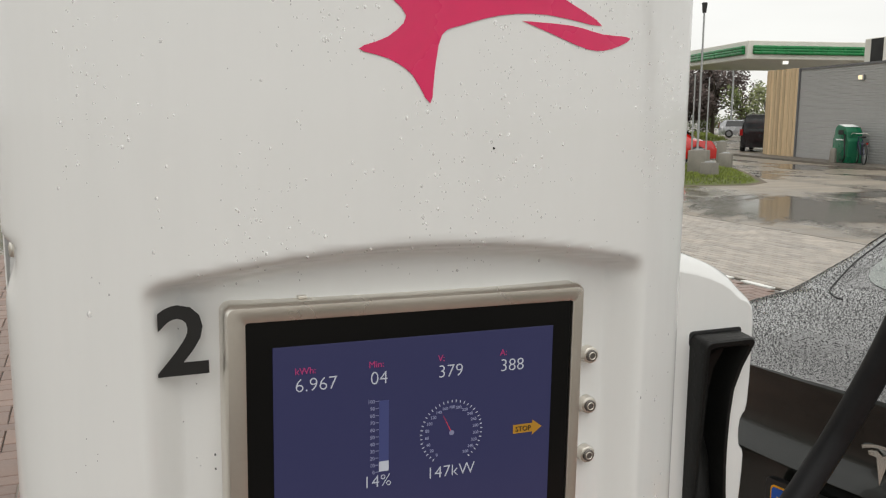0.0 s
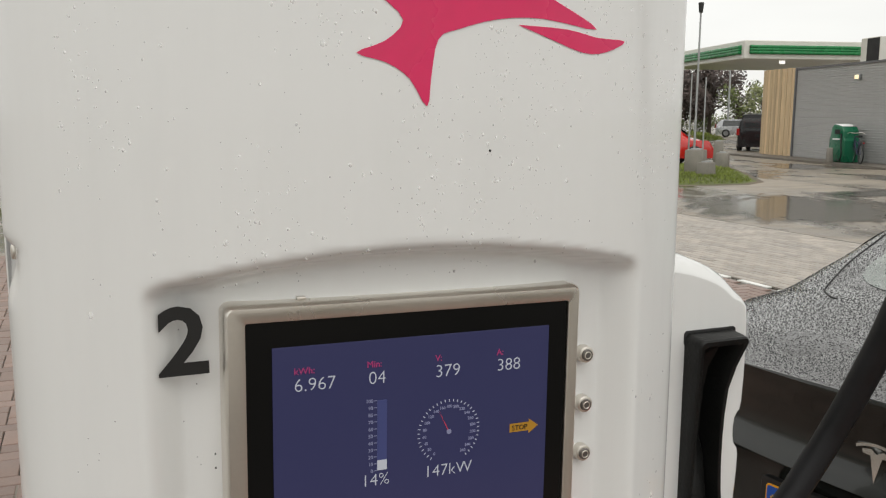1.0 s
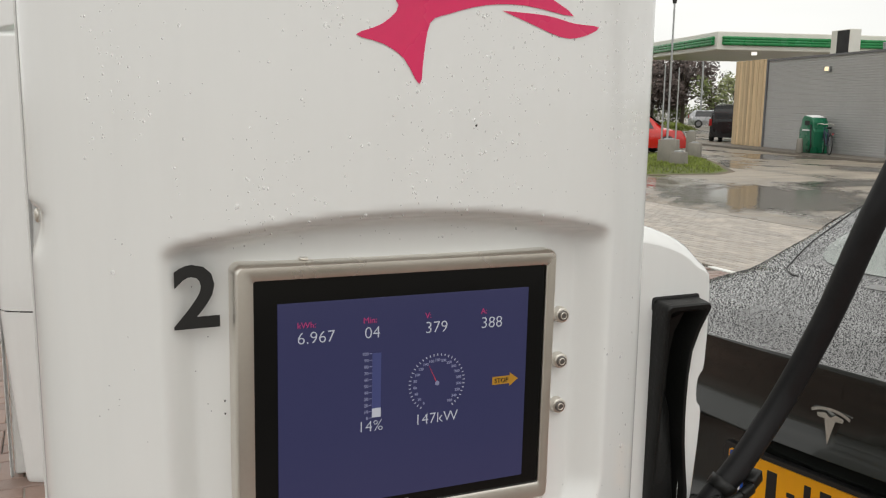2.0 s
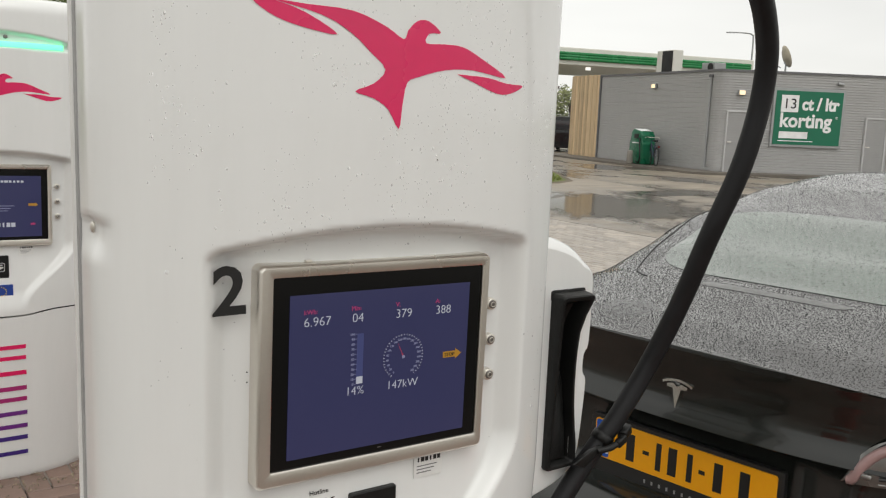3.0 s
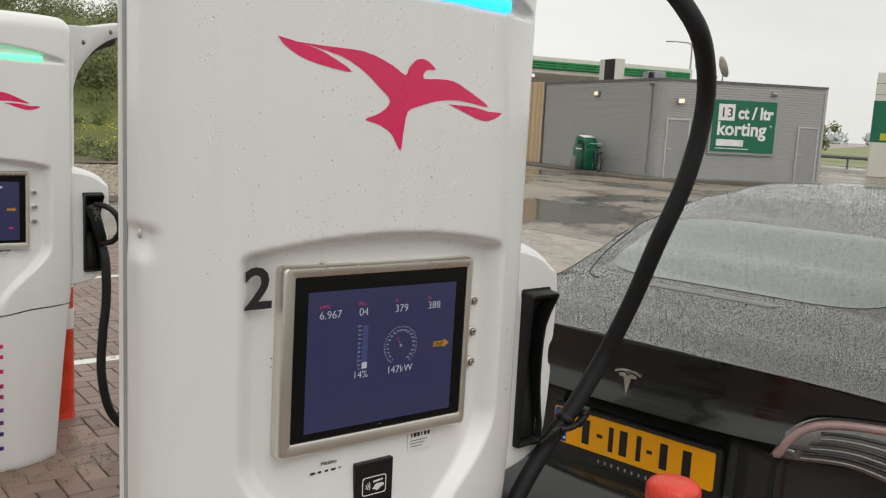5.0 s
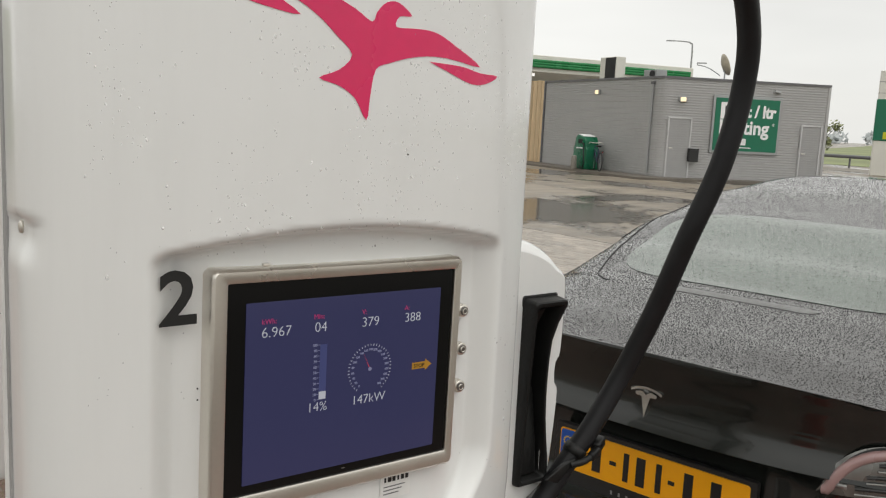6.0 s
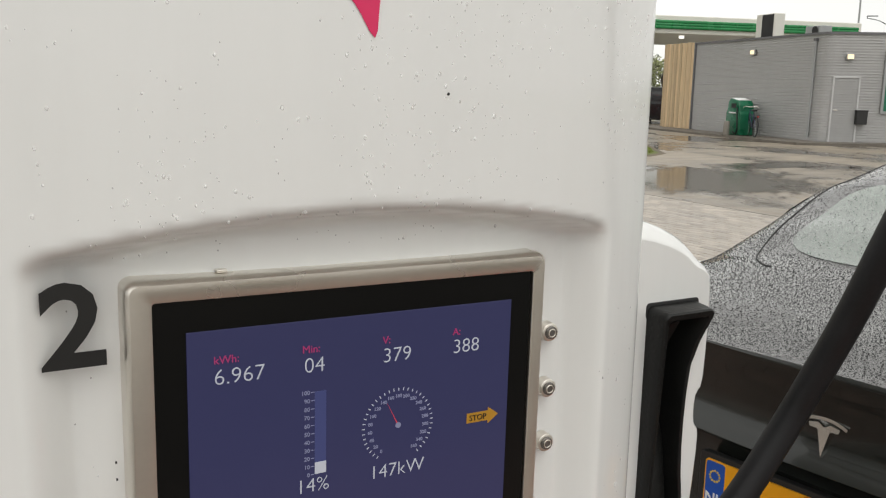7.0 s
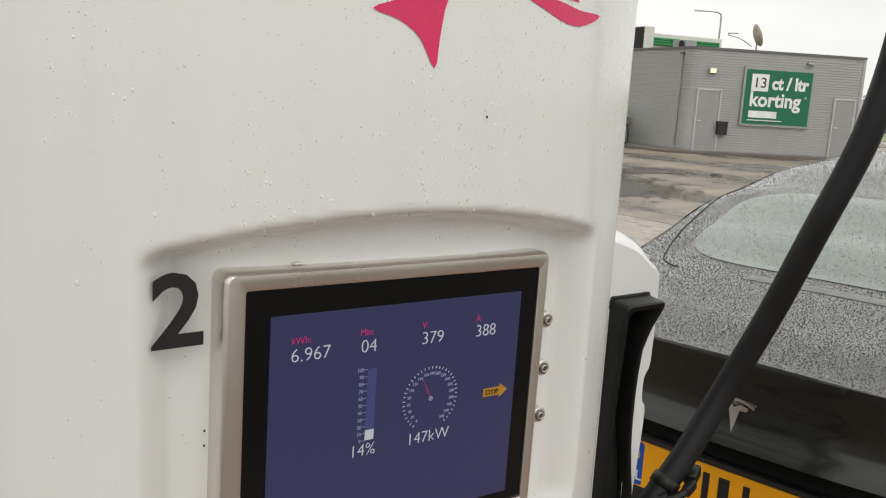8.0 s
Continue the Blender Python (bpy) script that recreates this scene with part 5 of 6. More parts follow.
def shop_door(name, s0, s1, top):
    d = on_wall(name, FB, (s1 - s0, 0.05, top - BASE), ((s0 + s1) / 2, -0.028, (top + BASE) / 2), DOOR_GREY, label="grey steel door")
    w = 0.055
    for x in (s0, s1):
        ob = put("door_frame", block((w, 0.08, top - BASE + w), (x, -0.045, (top + BASE + w) / 2), 0.008), DOOR_FRAME, d, "light grey frame")
    put("door_frame", block((s1 - s0 - w, 0.08, w), ((s0 + s1) / 2, -0.045, top + w / 2), 0.008), DOOR_FRAME, d, "light grey frame")
    put("door_handle", block((0.13, 0.06, 0.03), (s0 + 0.13, -0.085, 1.12), 0.008), STEEL, d)
    z = BASE + 0.12
    while z < top - 0.05:
        put("door_rib", block((s1 - s0 - 0.08, 0.012, 0.035), ((s0 + s1) / 2, -0.056, z), 0.003), DOOR_GREY, d)
        z += 0.085


shop_door("door", 0.66, 1.50, 2.16)
shop_door("door", 5.73, 6.50, 2.10)


def wall_lamp(m, s, z):
    root = thing("wall_lamp", "small lit wall lamp on the steel wall", "lamp", m, group="wall lamps of the shop")
    put("lamp_housing", block((0.26, 0.10, 0.20), (s, -0.07, z), 0.02), ZINC, root)
    put("lamp_glass", block((0.20, 0.04, 0.14), (s, -0.135, z), 0.015), WARM_LAMP, root, "glowing warm lamp glass")


wall_lamp(FA, 3.35, 3.10)
wall_lamp(FB, 1.10, 2.84)

# timber screen at the end of the long wall
screen_t = thing("timber_screen", "upright weathered timber board screen beside the shop", "screen", FA)
put("screen_post", block((0.08, 0.12, 3.56), (7.50, -0.02, 1.86), 0.01), CLAD_TRIM, screen_t)
n_boards = 13
for k in range(n_boards):
    w = 2.50 / n_boards
    ob = put("board", block((w - 0.012, 0.04, 3.55 + 0.02 * (k % 3)), (7.55 + w * (k + 0.5), -0.05 - 0.012 * (k % 2), 1.865), 0.004), WOOD, screen_t)

# vent boxes, dish and camera on the roof
vent = thing("roof_vent", "white rooftop ventilation unit with dark grille", "ventilation unit", FA)
put("vent_box", block((1.10, 0.45, 0.95), (3.19, 0.425, 4.00), 0.03), CANOPY_WHITE, vent, "white metal box")
put("vent_grille", block((0.66, 0.04, 0.88), (3.00, 0.185, 4.00), 0.01), DARK_GAP, vent, "dark grille")
ac = thing("roof_cooler", "small grey rooftop cooling unit", "cooling unit", FA)
put("cooler_box", block((0.80, 0.5, 0.50), (2.00, 1.6, 3.77), 0.02), ZINC, ac)
put("cooler_fan", can(0.15, 0.15, 0.02, (1.85, 1.34, 3.85), 20, m=pose(0, 0, 0, 90)), DARK_GAP, ac)
dish = thing("satellite_dish", "pale weathered satellite dish with feed arm on the shop roof", "satellite dish", FB @ pose(0.18, 0, 0))
put("mast", tube([Vector((2.86, 0.9, 3.52)), Vector((2.86, 0.9, 3.98))], 0.03, 8), ZINC, dish)
put("bracket", block((0.16, 0.10, 0.10), (2.86, 0.88, 4.00), 0.02), ZINC, dish, "grey mounting bracket")
bowl = pose(2.70, 0.82, 4.16, 0, -20, 0)
rows = [[bowl @ Vector((0.13 * (r / 0.4) ** 2, 0.75 * r * math.cos(2 * math.pi * k / 24), r * math.sin(2 * math.pi * k / 24))) for k in range(24)] for r in (0.001, 0.14, 0.28, 0.40)]
put("reflector", grid_mesh("reflector", rows + [[p + Vector((0.02, 0, 0)) for p in r] for r in rows[::-1]], True), surface("dish_paint", (0.40, 0.36, 0.28, 1), 0.55, vary=0.3), dish)
put("feed_arm", tube(spline([(2.64, 0.82, 3.80), (2.35, 0.80, 3.96), (2.05, 0.78, 4.08), (1.70, 0.76, 4.13)], 4), 0.016, 6), ZINC, dish)
put("feed_head", tube([Vector((1.70, 0.76, 4.20)), Vector((2.06, 0.76, 4.21))], 0.022, 6), ZINC, dish)
put("feed_bracket", tube([Vector((1.72, 0.76, 4.12)), Vector((1.70, 0.76, 4.21))], 0.014, 6), ZINC, dish)
cctv = thing("security_camera", "small security camera under the eaves", "camera", FB)
put("camera_body", can(0.06, 0.055, 0.22, (4.74, -0.10, 3.25), 12, 0.01, m=pose(0, 0, 0, 0, -80, 0)), ZINC, cctv)
put("camera_bracket", block((0.05, 0.12, 0.05), (4.74, -0.06, 3.28), 0.01), ZINC, cctv)
letter_box = thing("wall_box", "black box on the wall beside the door", "box", FB)
put("box_body", block((0.36, 0.20, 0.42), (1.63, -0.12, 0.88), 0.02), CAR_TRIM, letter_box)
put("box_lid", block((0.38, 0.22, 0.05), (1.63, -0.125, 1.11), 0.015), CAR_TRIM, letter_box)

# the discount sign
sign = thing("discount_sign", "green discount sign with white lettering on the steel wall", "sign", FB @ pose(3.56, 0, 2.045) @ Matrix.Diagonal((0.95, 1, 0.98, 1)) @ pose(-3.62, 0, -2.06))
put("sign_frame", block((2.74, 0.06, 2.08), (3.62, -0.06, 2.06), 0.01), ZINC, sign, "grey metal frame")
put("sign_face", block((2.56, 0.02, 1.90), (3.62, -0.096, 2.06), 0.003), SIGN_GREEN, sign, "green sign face")
put("sign_square", block((0.66, 0.008, 0.60), (2.88, -0.110, 2.56), 0.002), SIGN_WHITE, sign, "white square")
write("sign_text", "13", 0.50, (2.88, -0.116, 2.39), INK_BLACK, sign, bold=0.002, stretch=1.1)
write("sign_text", "ct / ltr", 0.60, (4.05, -0.110, 2.36), SIGN_WHITE, sign, bold=0.024, stretch=0.92)
write("sign_text", "korting", 0.70, (3.53, -0.110, 1.74), SIGN_WHITE, sign, bold=0.020, stretch=0.98)
write("sign_text", "*", 0.26, (4.70, -0.110, 1.98), SIGN_WHITE, sign)
put("sign_text_bar", block((1.10, 0.008, 0.24), (3.10, -0.110, 1.45), 0.002), SIGN_WHITE, sign)
put("sign_text_bar", block((1.35, 0.008, 0.03), (3.20, -0.110, 1.24), 0.002), SIGN_WHITE, sign)

# green service unit and bicycle in front of the long wall
unit = thing("air_water_unit", "green air and water service unit with hoses", "service unit", FA)
body = prism([(-0.46, 0.09), (-0.46, 0.86), (-0.38, 0.96), (-0.37, 1.18), (-0.24, 1.34), (0.22, 1.42), (0.36, 1.30), (0.40, 1.02), (0.47, 0.92), (0.47, 0.09)], -0.95, -0.35, 0.03, 3)
put("unit_body", body, BIN_GREEN, unit).location = (2.99, 0, 0)
put("unit_lid", prism([(-0.22, 1.35), (0.18, 1.42), (0.16, 1.44), (-0.20, 1.37)], -0.92, -0.40, 0.01, 2), SIGN_WHITE, unit).location = (2.99, 0, 0)
put("unit_dial", block((0.30, 0.02, 0.16), (2.97, -0.958, 1.16), 0.006), DARK_GAP, unit, "dark gauge window")
put("unit_panel", block((0.42, 0.03, 0.045), (3.01, -0.965, 0.90), 0.005), SIGN_WHITE, unit)
put("unit_post", smooth_bm(can(0.13, 0.10, 0.52, (2.97, -1.2, 0.08), 14, 0.03)), CONCRETE, unit)
put("unit_hose", tube(spline([(2.71, -0.98, 1.1), (2.57, -1.05, 0.7), (2.45, -1.1, 0.35), (2.61, -1.05, 0.15), (2.85, -1.0, 0.2)], 6), 0.025, 8), RUBBER, unit)


def bicycle():
    root = thing("bicycle", "dark bicycle leaning by the green unit", "bicycle", FA @ pose(2.08, -0.75, 0.08, 0, 0, 20))
    for x in (-0.52, 0.52):
        w = put("wheel", tube([Vector((x + 0.33 * math.cos(2 * math.pi * k / 28), 0, 0.34 + 0.33 * math.sin(2 * math.pi * k / 28))) for k in range(29)], 0.02, 8), TYRE, root)
        for k in range(8):
            a = math.pi * k / 8
            put("spoke", tube([Vector((x - 0.31 * math.cos(a), 0, 0.34 - 0.31 * math.sin(a))), Vector((x + 0.31 * math.cos(a), 0, 0.34 + 0.31 * math.sin(a)))], 0.003, 4), ZINC, w)
    for a, b in (((-0.52, 0.34), (-0.05, 0.32)), ((-0.05, 0.32), (-0.18, 0.85)), ((-0.18, 0.80), (-0.52, 0.34)), ((-0.05, 0.32), (0.38, 0.78)), ((-0.15, 0.68), (0.38, 0.82)), ((0.36, 0.95), (0.52, 0.34))):
        put("frame_tube", tube([Vector((a[0], 0, a[1])), Vector((b[0], 0, b[1]))], 0.018, 8), surface("bike_paint", (0.03, 0.035, 0.08, 1), 0.35) if not bpy.data.materials.get("bike_paint") else bpy.data.materials["bike_paint"], root)
    put("saddle", smooth_bm(block((0.26, 0.16, 0.06), (-0.20, 0, 0.93), 0.025, 3)), RUBBER, root)
    put("handlebar", tube(spline([(0.22, -0.28, 1.02), (0.36, -0.2, 1.06), (0.37, 0, 1.04), (0.36, 0.2, 1.06), (0.22, 0.28, 1.02)], 5), 0.014, 8), STEEL, root)
    put("mudguard", tube([Vector((-0.52 + 0.37 * math.cos(a), 0, 0.34 + 0.37 * math.sin(a))) for a in [radians(20 + 12 * i) for i in range(14)]], 0.022, 6), CAR_TRIM, root)
    put("carrier", block((0.36, 0.14, 0.02), (-0.58, 0, 0.76), 0.005), CAR_TRIM, root)
    put("rear_light", block((0.04, 0.06, 0.05), (-0.80, 0, 0.72), 0.008), LAMP_TAIL, root)


bicycle()


# ---------------------------------------------------------------- filling station canopy
canopy = thing("station_canopy", "white station canopy with green fascia band", "canopy", pose(36.0, 40.5, 0, 0, 0, -15))
CZ0, CZ1 = 5.07, 6.14
put("canopy_roof", block((15, 12, CZ1 - CZ0), (7.5, 6, (CZ0 + CZ1) / 2), 0.05), CANOPY_WHITE, canopy, "white canopy slab")
for z, h in ((5.44, 0.20), (5.60, 0.18), (5.76, 0.20)):
    put("fascia_band", smooth_bm(block((14.4, 0.34, h), (7.5, -0.02, z), 0.075, 4)), CANOPY_GREEN, canopy, "glossy green fascia tube")
    put("fascia_band", smooth_bm(block((0.34, 11.3, h), (-0.02, 6, z), 0.075, 4)), CANOPY_GREEN, canopy, "glossy green fascia tube")
for x in (12.5,):
    for y in (3, 9):
        put("column", smooth_bm(block((0.5, 0.5, CZ0), (x, y, CZ0 / 2), 0.05)), CANOPY_WHITE, canopy)
spot = put("canopy_light", block((0.25, 0.25, 0.3), (3.2, 1.5, CZ0 - 0.03), 0.01), lamp_mat("canopy_lamp", (1, 0.97, 0.9, 1), 1.0), canopy)


# ---------------------------------------------------------------- ground
S = 900.0
ground = tagged(put("ground", mesh("ground", [(-S, -S, 0), (S, -S, 0), (S, S, 0), (-S, S, 0)], [(0, 1, 2, 3)]), ASPHALT), "wet grey asphalt with puddles", "ground", kind="structure")


def sheet(name, pts, z, mat, label, category="ground"):
    return tagged(put(name, mesh(name, [(x, y, z) for x, y in pts], [tuple(range(len(pts)))]), mat), label, category, kind="structure")


BED_RED = sheet("pavement_bays", [(-5, -6), (5.86, -6), (5.86, 10.2), (-5, 10.2)], 0.004, JOINT, "joint sand between red pavers", "pavement")
BED_GREY = sheet("pavement_lane", [(5.94, -6), (9.25, -6), (9.25, 11.66), (5.94, 11.66)], 0.004, JOINT, "joint sand between grey pavers", "pavement")


def paver_data(lx, ly, h=0.012):
    bm = block((lx - 0.006, ly - 0.006, h), (0, 0, 0.004 + h / 2))
    top = [e for e in bm.edges if all(v.co.z > 0.01 for v in e.verts)]
    bmesh.ops.bevel(bm, geom=top, offset=0.004, segments=1, affect="EDGES")
    low = [fc for fc in bm.faces if fc.normal.z < -0.9]
    bmesh.ops.delete(bm, geom=low, context="FACES")
    me = bpy.data.meshes.new("paver")
    bm.to_mesh(me)
    bm.free()
    return me


L, W = 0.212, 0.106
PH, PV = paver_data(L, W), paver_data(W, L)


def lay(places, bed, name, one, many, near):
    """Lays pavers: the nearest as objects on shared meshes, the rest joined."""
    rnd = random.Random(3)
    places = sorted(places, key=near)
    verts, faces = [], []
    for k, (x, y, vert) in enumerate(places):
        me = PV if vert else PH
        m = pose(x, y, rnd.uniform(-0.001, 0.002), rnd.uniform(-0.5, 0.5), rnd.uniform(-0.5, 0.5), rnd.uniform(-0.6, 0.6))
        if k < 300:
            ob = new(name, me)
            ob.parent, ob.matrix_basis = bed, m
            if not me.materials:
                me.materials.append(one)
            ob.material_slots[0].link = "OBJECT"
            ob.material_slots[0].material = one
        else:
            base = len(verts)
            verts += [m @ v.co for v in me.vertices]
            faces += [tuple(base + i for i in p.vertices) for p in me.polygons]
    put("paver_field", mesh("paver_field", verts, faces), many, bed, kind="stuff")


def herringbone(x0, x1, y0, y1):
    out = []
    for i in range(int(x0 / W), int(x1 / W)):
        for j in range(int(y0 / W), int(y1 / W)):
            k = (i - j) % 4
            if k == 0:
                out.append(((i + 1.0) * W, (j + 0.5) * W, False))
            elif k == 3:
                out.append(((i + 0.5) * W, (j + 1.0) * W, True))
    return [(x, y, v) for x, y, v in out if x0 < x - 0.06 and x + 0.06 < x1]


def running(x0, x1, y0, y1):
    out = []
    for i in range(int((x1 - x0) / W)):
        x = x0 + (i + 0.5) * W
        j = 0
        y = y0 + (0.5 * L if i % 2 else 0)
        while y < y1:
            if y + 0.5 * L < y1:
                out.append((x, y, True))
            y += L
    return out


# white bay markings, flush with the pavers
for x, y, lx, ly in ((5.90, 5.72, 0.08, 0.40), (5.90, 5.22, 0.08, 0.30), (5.90, 6.30, 0.08, 0.40), (5.90, 7.10, 0.08, 0.45), (5.90, 8.0, 0.08, 0.45), (5.90, 4.4, 0.08, 0.4),
                     (0.98, 4.46, 0.42, 0.10), (1.73, 7.35, 0.60, 0.10), (2.6, 4.46, 0.42, 0.10), (3.4, 7.35, 0.60, 0.10)):
    tagged(put("bay_marking", block((lx, ly, 0.016), (x, y, 0.0105), 0.002), MARKING), "white painted bay marking in the pavers", "road marking", "bay markings")

# raised pavement along the shop
kerb_out = 0.95
pv = bmesh.new()
na, nb = FA.to_3x3() @ Vector((0, -1, 0)), FB.to_3x3() @ Vector((0, -1, 0))
ring = [BC + DA * 11.5 + DB * 0.6, BC + DA * 11.5 + na * kerb_out, BC + na * kerb_out - DA * 0.1, BC + na * kerb_out * 0.75 + nb * kerb_out * 0.75, BC + nb * kerb_out + DB * 0.2, BC + DB * 8 + nb * kerb_out, BC + DB * 8 + DA * 0.5, BC + DA * 0.5 + DB * 0.9]
up = [pv.verts.new(p + Vector((0, 0, 0.08))) for p in ring]
dn = [pv.verts.new(p) for p in ring]
pv.faces.new(up)
for k in range(len(ring)):
    pv.faces.new((up[k], up[(k + 1) % len(ring)], dn[(k + 1) % len(ring)], dn[k]))
tagged(put("pavement_shop", pv, surface("dark_damp_kerb", (0.13, 0.115, 0.095, 1), 0.6, vary=0.3, scale=2, fine=30)), "damp concrete pavement along the shop", "pavement", kind="structure")


def puddle(x, y, rx, ry, turn):
    disc = mesh("puddle", [(rx * math.cos(2 * math.pi * k / 40), ry * math.sin(2 * math.pi * k / 40), 0.0) for k in range(40)], [tuple(range(40))])
    ob = put("puddle", disc, PUDDLE)
    ob.matrix_basis = pose(x, y, 0.005, 0, 0, turn)
    tagged(ob, "shallow rain puddle on the asphalt", "puddle", "rain puddles", "structure")


puddle(11.9, 11.3, 3.3, 2.5, 40)
puddle(16.1, 13.0, 1.7, 0.8, -5)


def kerb_run(path, name, label):
    """Kerb stones laid end to end along a path."""
    k = 0
    root = tagged(new(name), label, "kerb", kind="structure")
    for a, b in zip(path, path[1:]):
        a, b = Vector((*a, 0)), Vector((*b, 0))
        n = max(1, round((b - a).length / 0.8))
        for i in range(n):
            c = a + (b - a) * ((i + 0.5) / n)
            put("kerb_stone", block(((b - a).length / n - 0.01, 0.14, 0.13), (c.x, c.y, 0.045), 0.012, turn=math.degrees(math.atan2(b.y - a.y, b.x - a.x))), CONCRETE, root)
    return root


def grass_patch(outline, height, count, blade, seed, name="grass", soil=GRASS_SOIL):
    """A soft mound of turf with blades on it."""
    rnd = random.Random(seed)
    cx = sum(p[0] for p in outline) / len(outline)
    cy = sum(p[1] for p in outline) / len(outline)
    rows = []
    for k in (1.0, 0.93, 0.8, 0.5, 0.2, 0.01):
        rows.append([(cx + (x - cx) * k, cy + (y - cy) * k, height * smoothstep((1 - k) / 0.25) + 0.006) for x, y in outline])
    put_soil = tagged(put(name + "_soil", grid_mesh(name, rows, True), soil), "wet green turf", "grass", kind="structure")
    verts, faces = [], []
    n = len(outline)
    for _ in range(count):
        i = rnd.randrange(n)
        a, b = rnd.random(), math.sqrt(rnd.random()) * 0.97
        px = outline[i][0] * (1 - a) + outline[(i + 1) % n][0] * a
        py = outline[i][1] * (1 - a) + outline[(i + 1) % n][1] * a
        x, y = cx + (px - cx) * b, cy + (py - cy) * b
        z = height * smoothstep((1 - b) / 0.25)
        t, h, w = rnd.uniform(0, 6.28), blade * rnd.uniform(0.5, 1.3), blade * 0.25
        s = len(verts)
        verts += [(x - w * math.cos(t), y - w * math.sin(t), z), (x + w * math.cos(t), y + w * math.sin(t), z), (x + h * 0.4 * math.sin(t * 3), y + h * 0.4 * math.cos(t * 3), z + h)]
        faces.append((s, s + 1, s + 2))
    tagged(put(name, mesh(name, verts, faces), GRASS), "wet green grass blades", "grass", kind="stuff")


island = [(15.95, 16.8), (17.8, 19.4), (19.6, 22.2), (18.2, 24.5), (14.0, 26.0), (9.0, 24.0), (8.5, 19.0), (11.0, 16.9), (13.1, 16.4), (14.9, 16.2)]
grass_patch(island, 0.11, 9000, 0.07, 11, "island_grass")
rim = [(15.4 + (x - 15.4) * 1.035, 21.0 + (y - 21.0) * 1.06) for x, y in island]
sheet("island_rim", rim, 0.003, EARTH, "brown earth edge round the grass island")
grass_patch([(36, 45), (44, 51), (58, 70), (46, 78), (34, 62)], 0.15, 4000, 0.2, 12, "verge_grass")


# ---------------------------------------------------------------- posts and concrete feet on the island
def flag_pole(x, y, h, r, label):
    root = thing("metal_pole", label, "pole", pose(x, y, 0), group="grey metal poles")
    put("pole_tube", tube([Vector((0, 0, 0.1)), Vector((0, 0, h))], lambda t: r * (1 - 0.3 * t), 10), ZINC, root)
    if h > 3:
        put("pole_cap", can(r * 1.5, r * 2.2, 0.28, (0, 0, h - 0.05), 12, 0.02), CAR_TRIM, root, "dark pole head")
    put("pole_foot", can(r * 1.8, r * 1.5, 0.3, (0, 0, 0.0), 12, 0.02), ZINC, root)


flag_pole(15.80, 19.2, 4.55, 0.036, "tall grey metal pole with dark head")
flag_pole(15.72, 19.35, 2.85, 0.028, "shorter grey metal pole")
flag_pole(15.95, 19.02, 2.75, 0.025, "shorter grey metal pole")


def concrete_block(x, y, sx, sy, h, turn, label):
    root = thing("concrete_block", label, "concrete block", pose(x, y, 0, 0, 0, turn), group="concrete blocks on the grass")
    put("block_body", prism([(-sx / 2, 0.02), (sx / 2, 0.02), (sx / 2 - 0.05, h), (-sx / 2 + 0.05, h)], -sy / 2, sy / 2, 0.02, 2), CONCRETE, root)
    put("block_cap", block((sx * 0.5, sy * 0.5, 0.04), (0, 0, h + 0.015), 0.01), ZINC, root)


concrete_block(15.75, 19.05, 0.66, 0.5, 0.74, 40, "weathered concrete foot under the poles")
concrete_block(15.15, 17.85, 0.42, 0.36, 0.46, 20, "small rounded concrete stump on the grass")
concrete_block(19.1, 21.9, 0.75, 0.4, 0.50, 45, "low concrete block beside the kerb")
concrete_block(19.5, 22.6, 0.30, 0.3, 0.85, 45, "narrow concrete post beside the kerb")


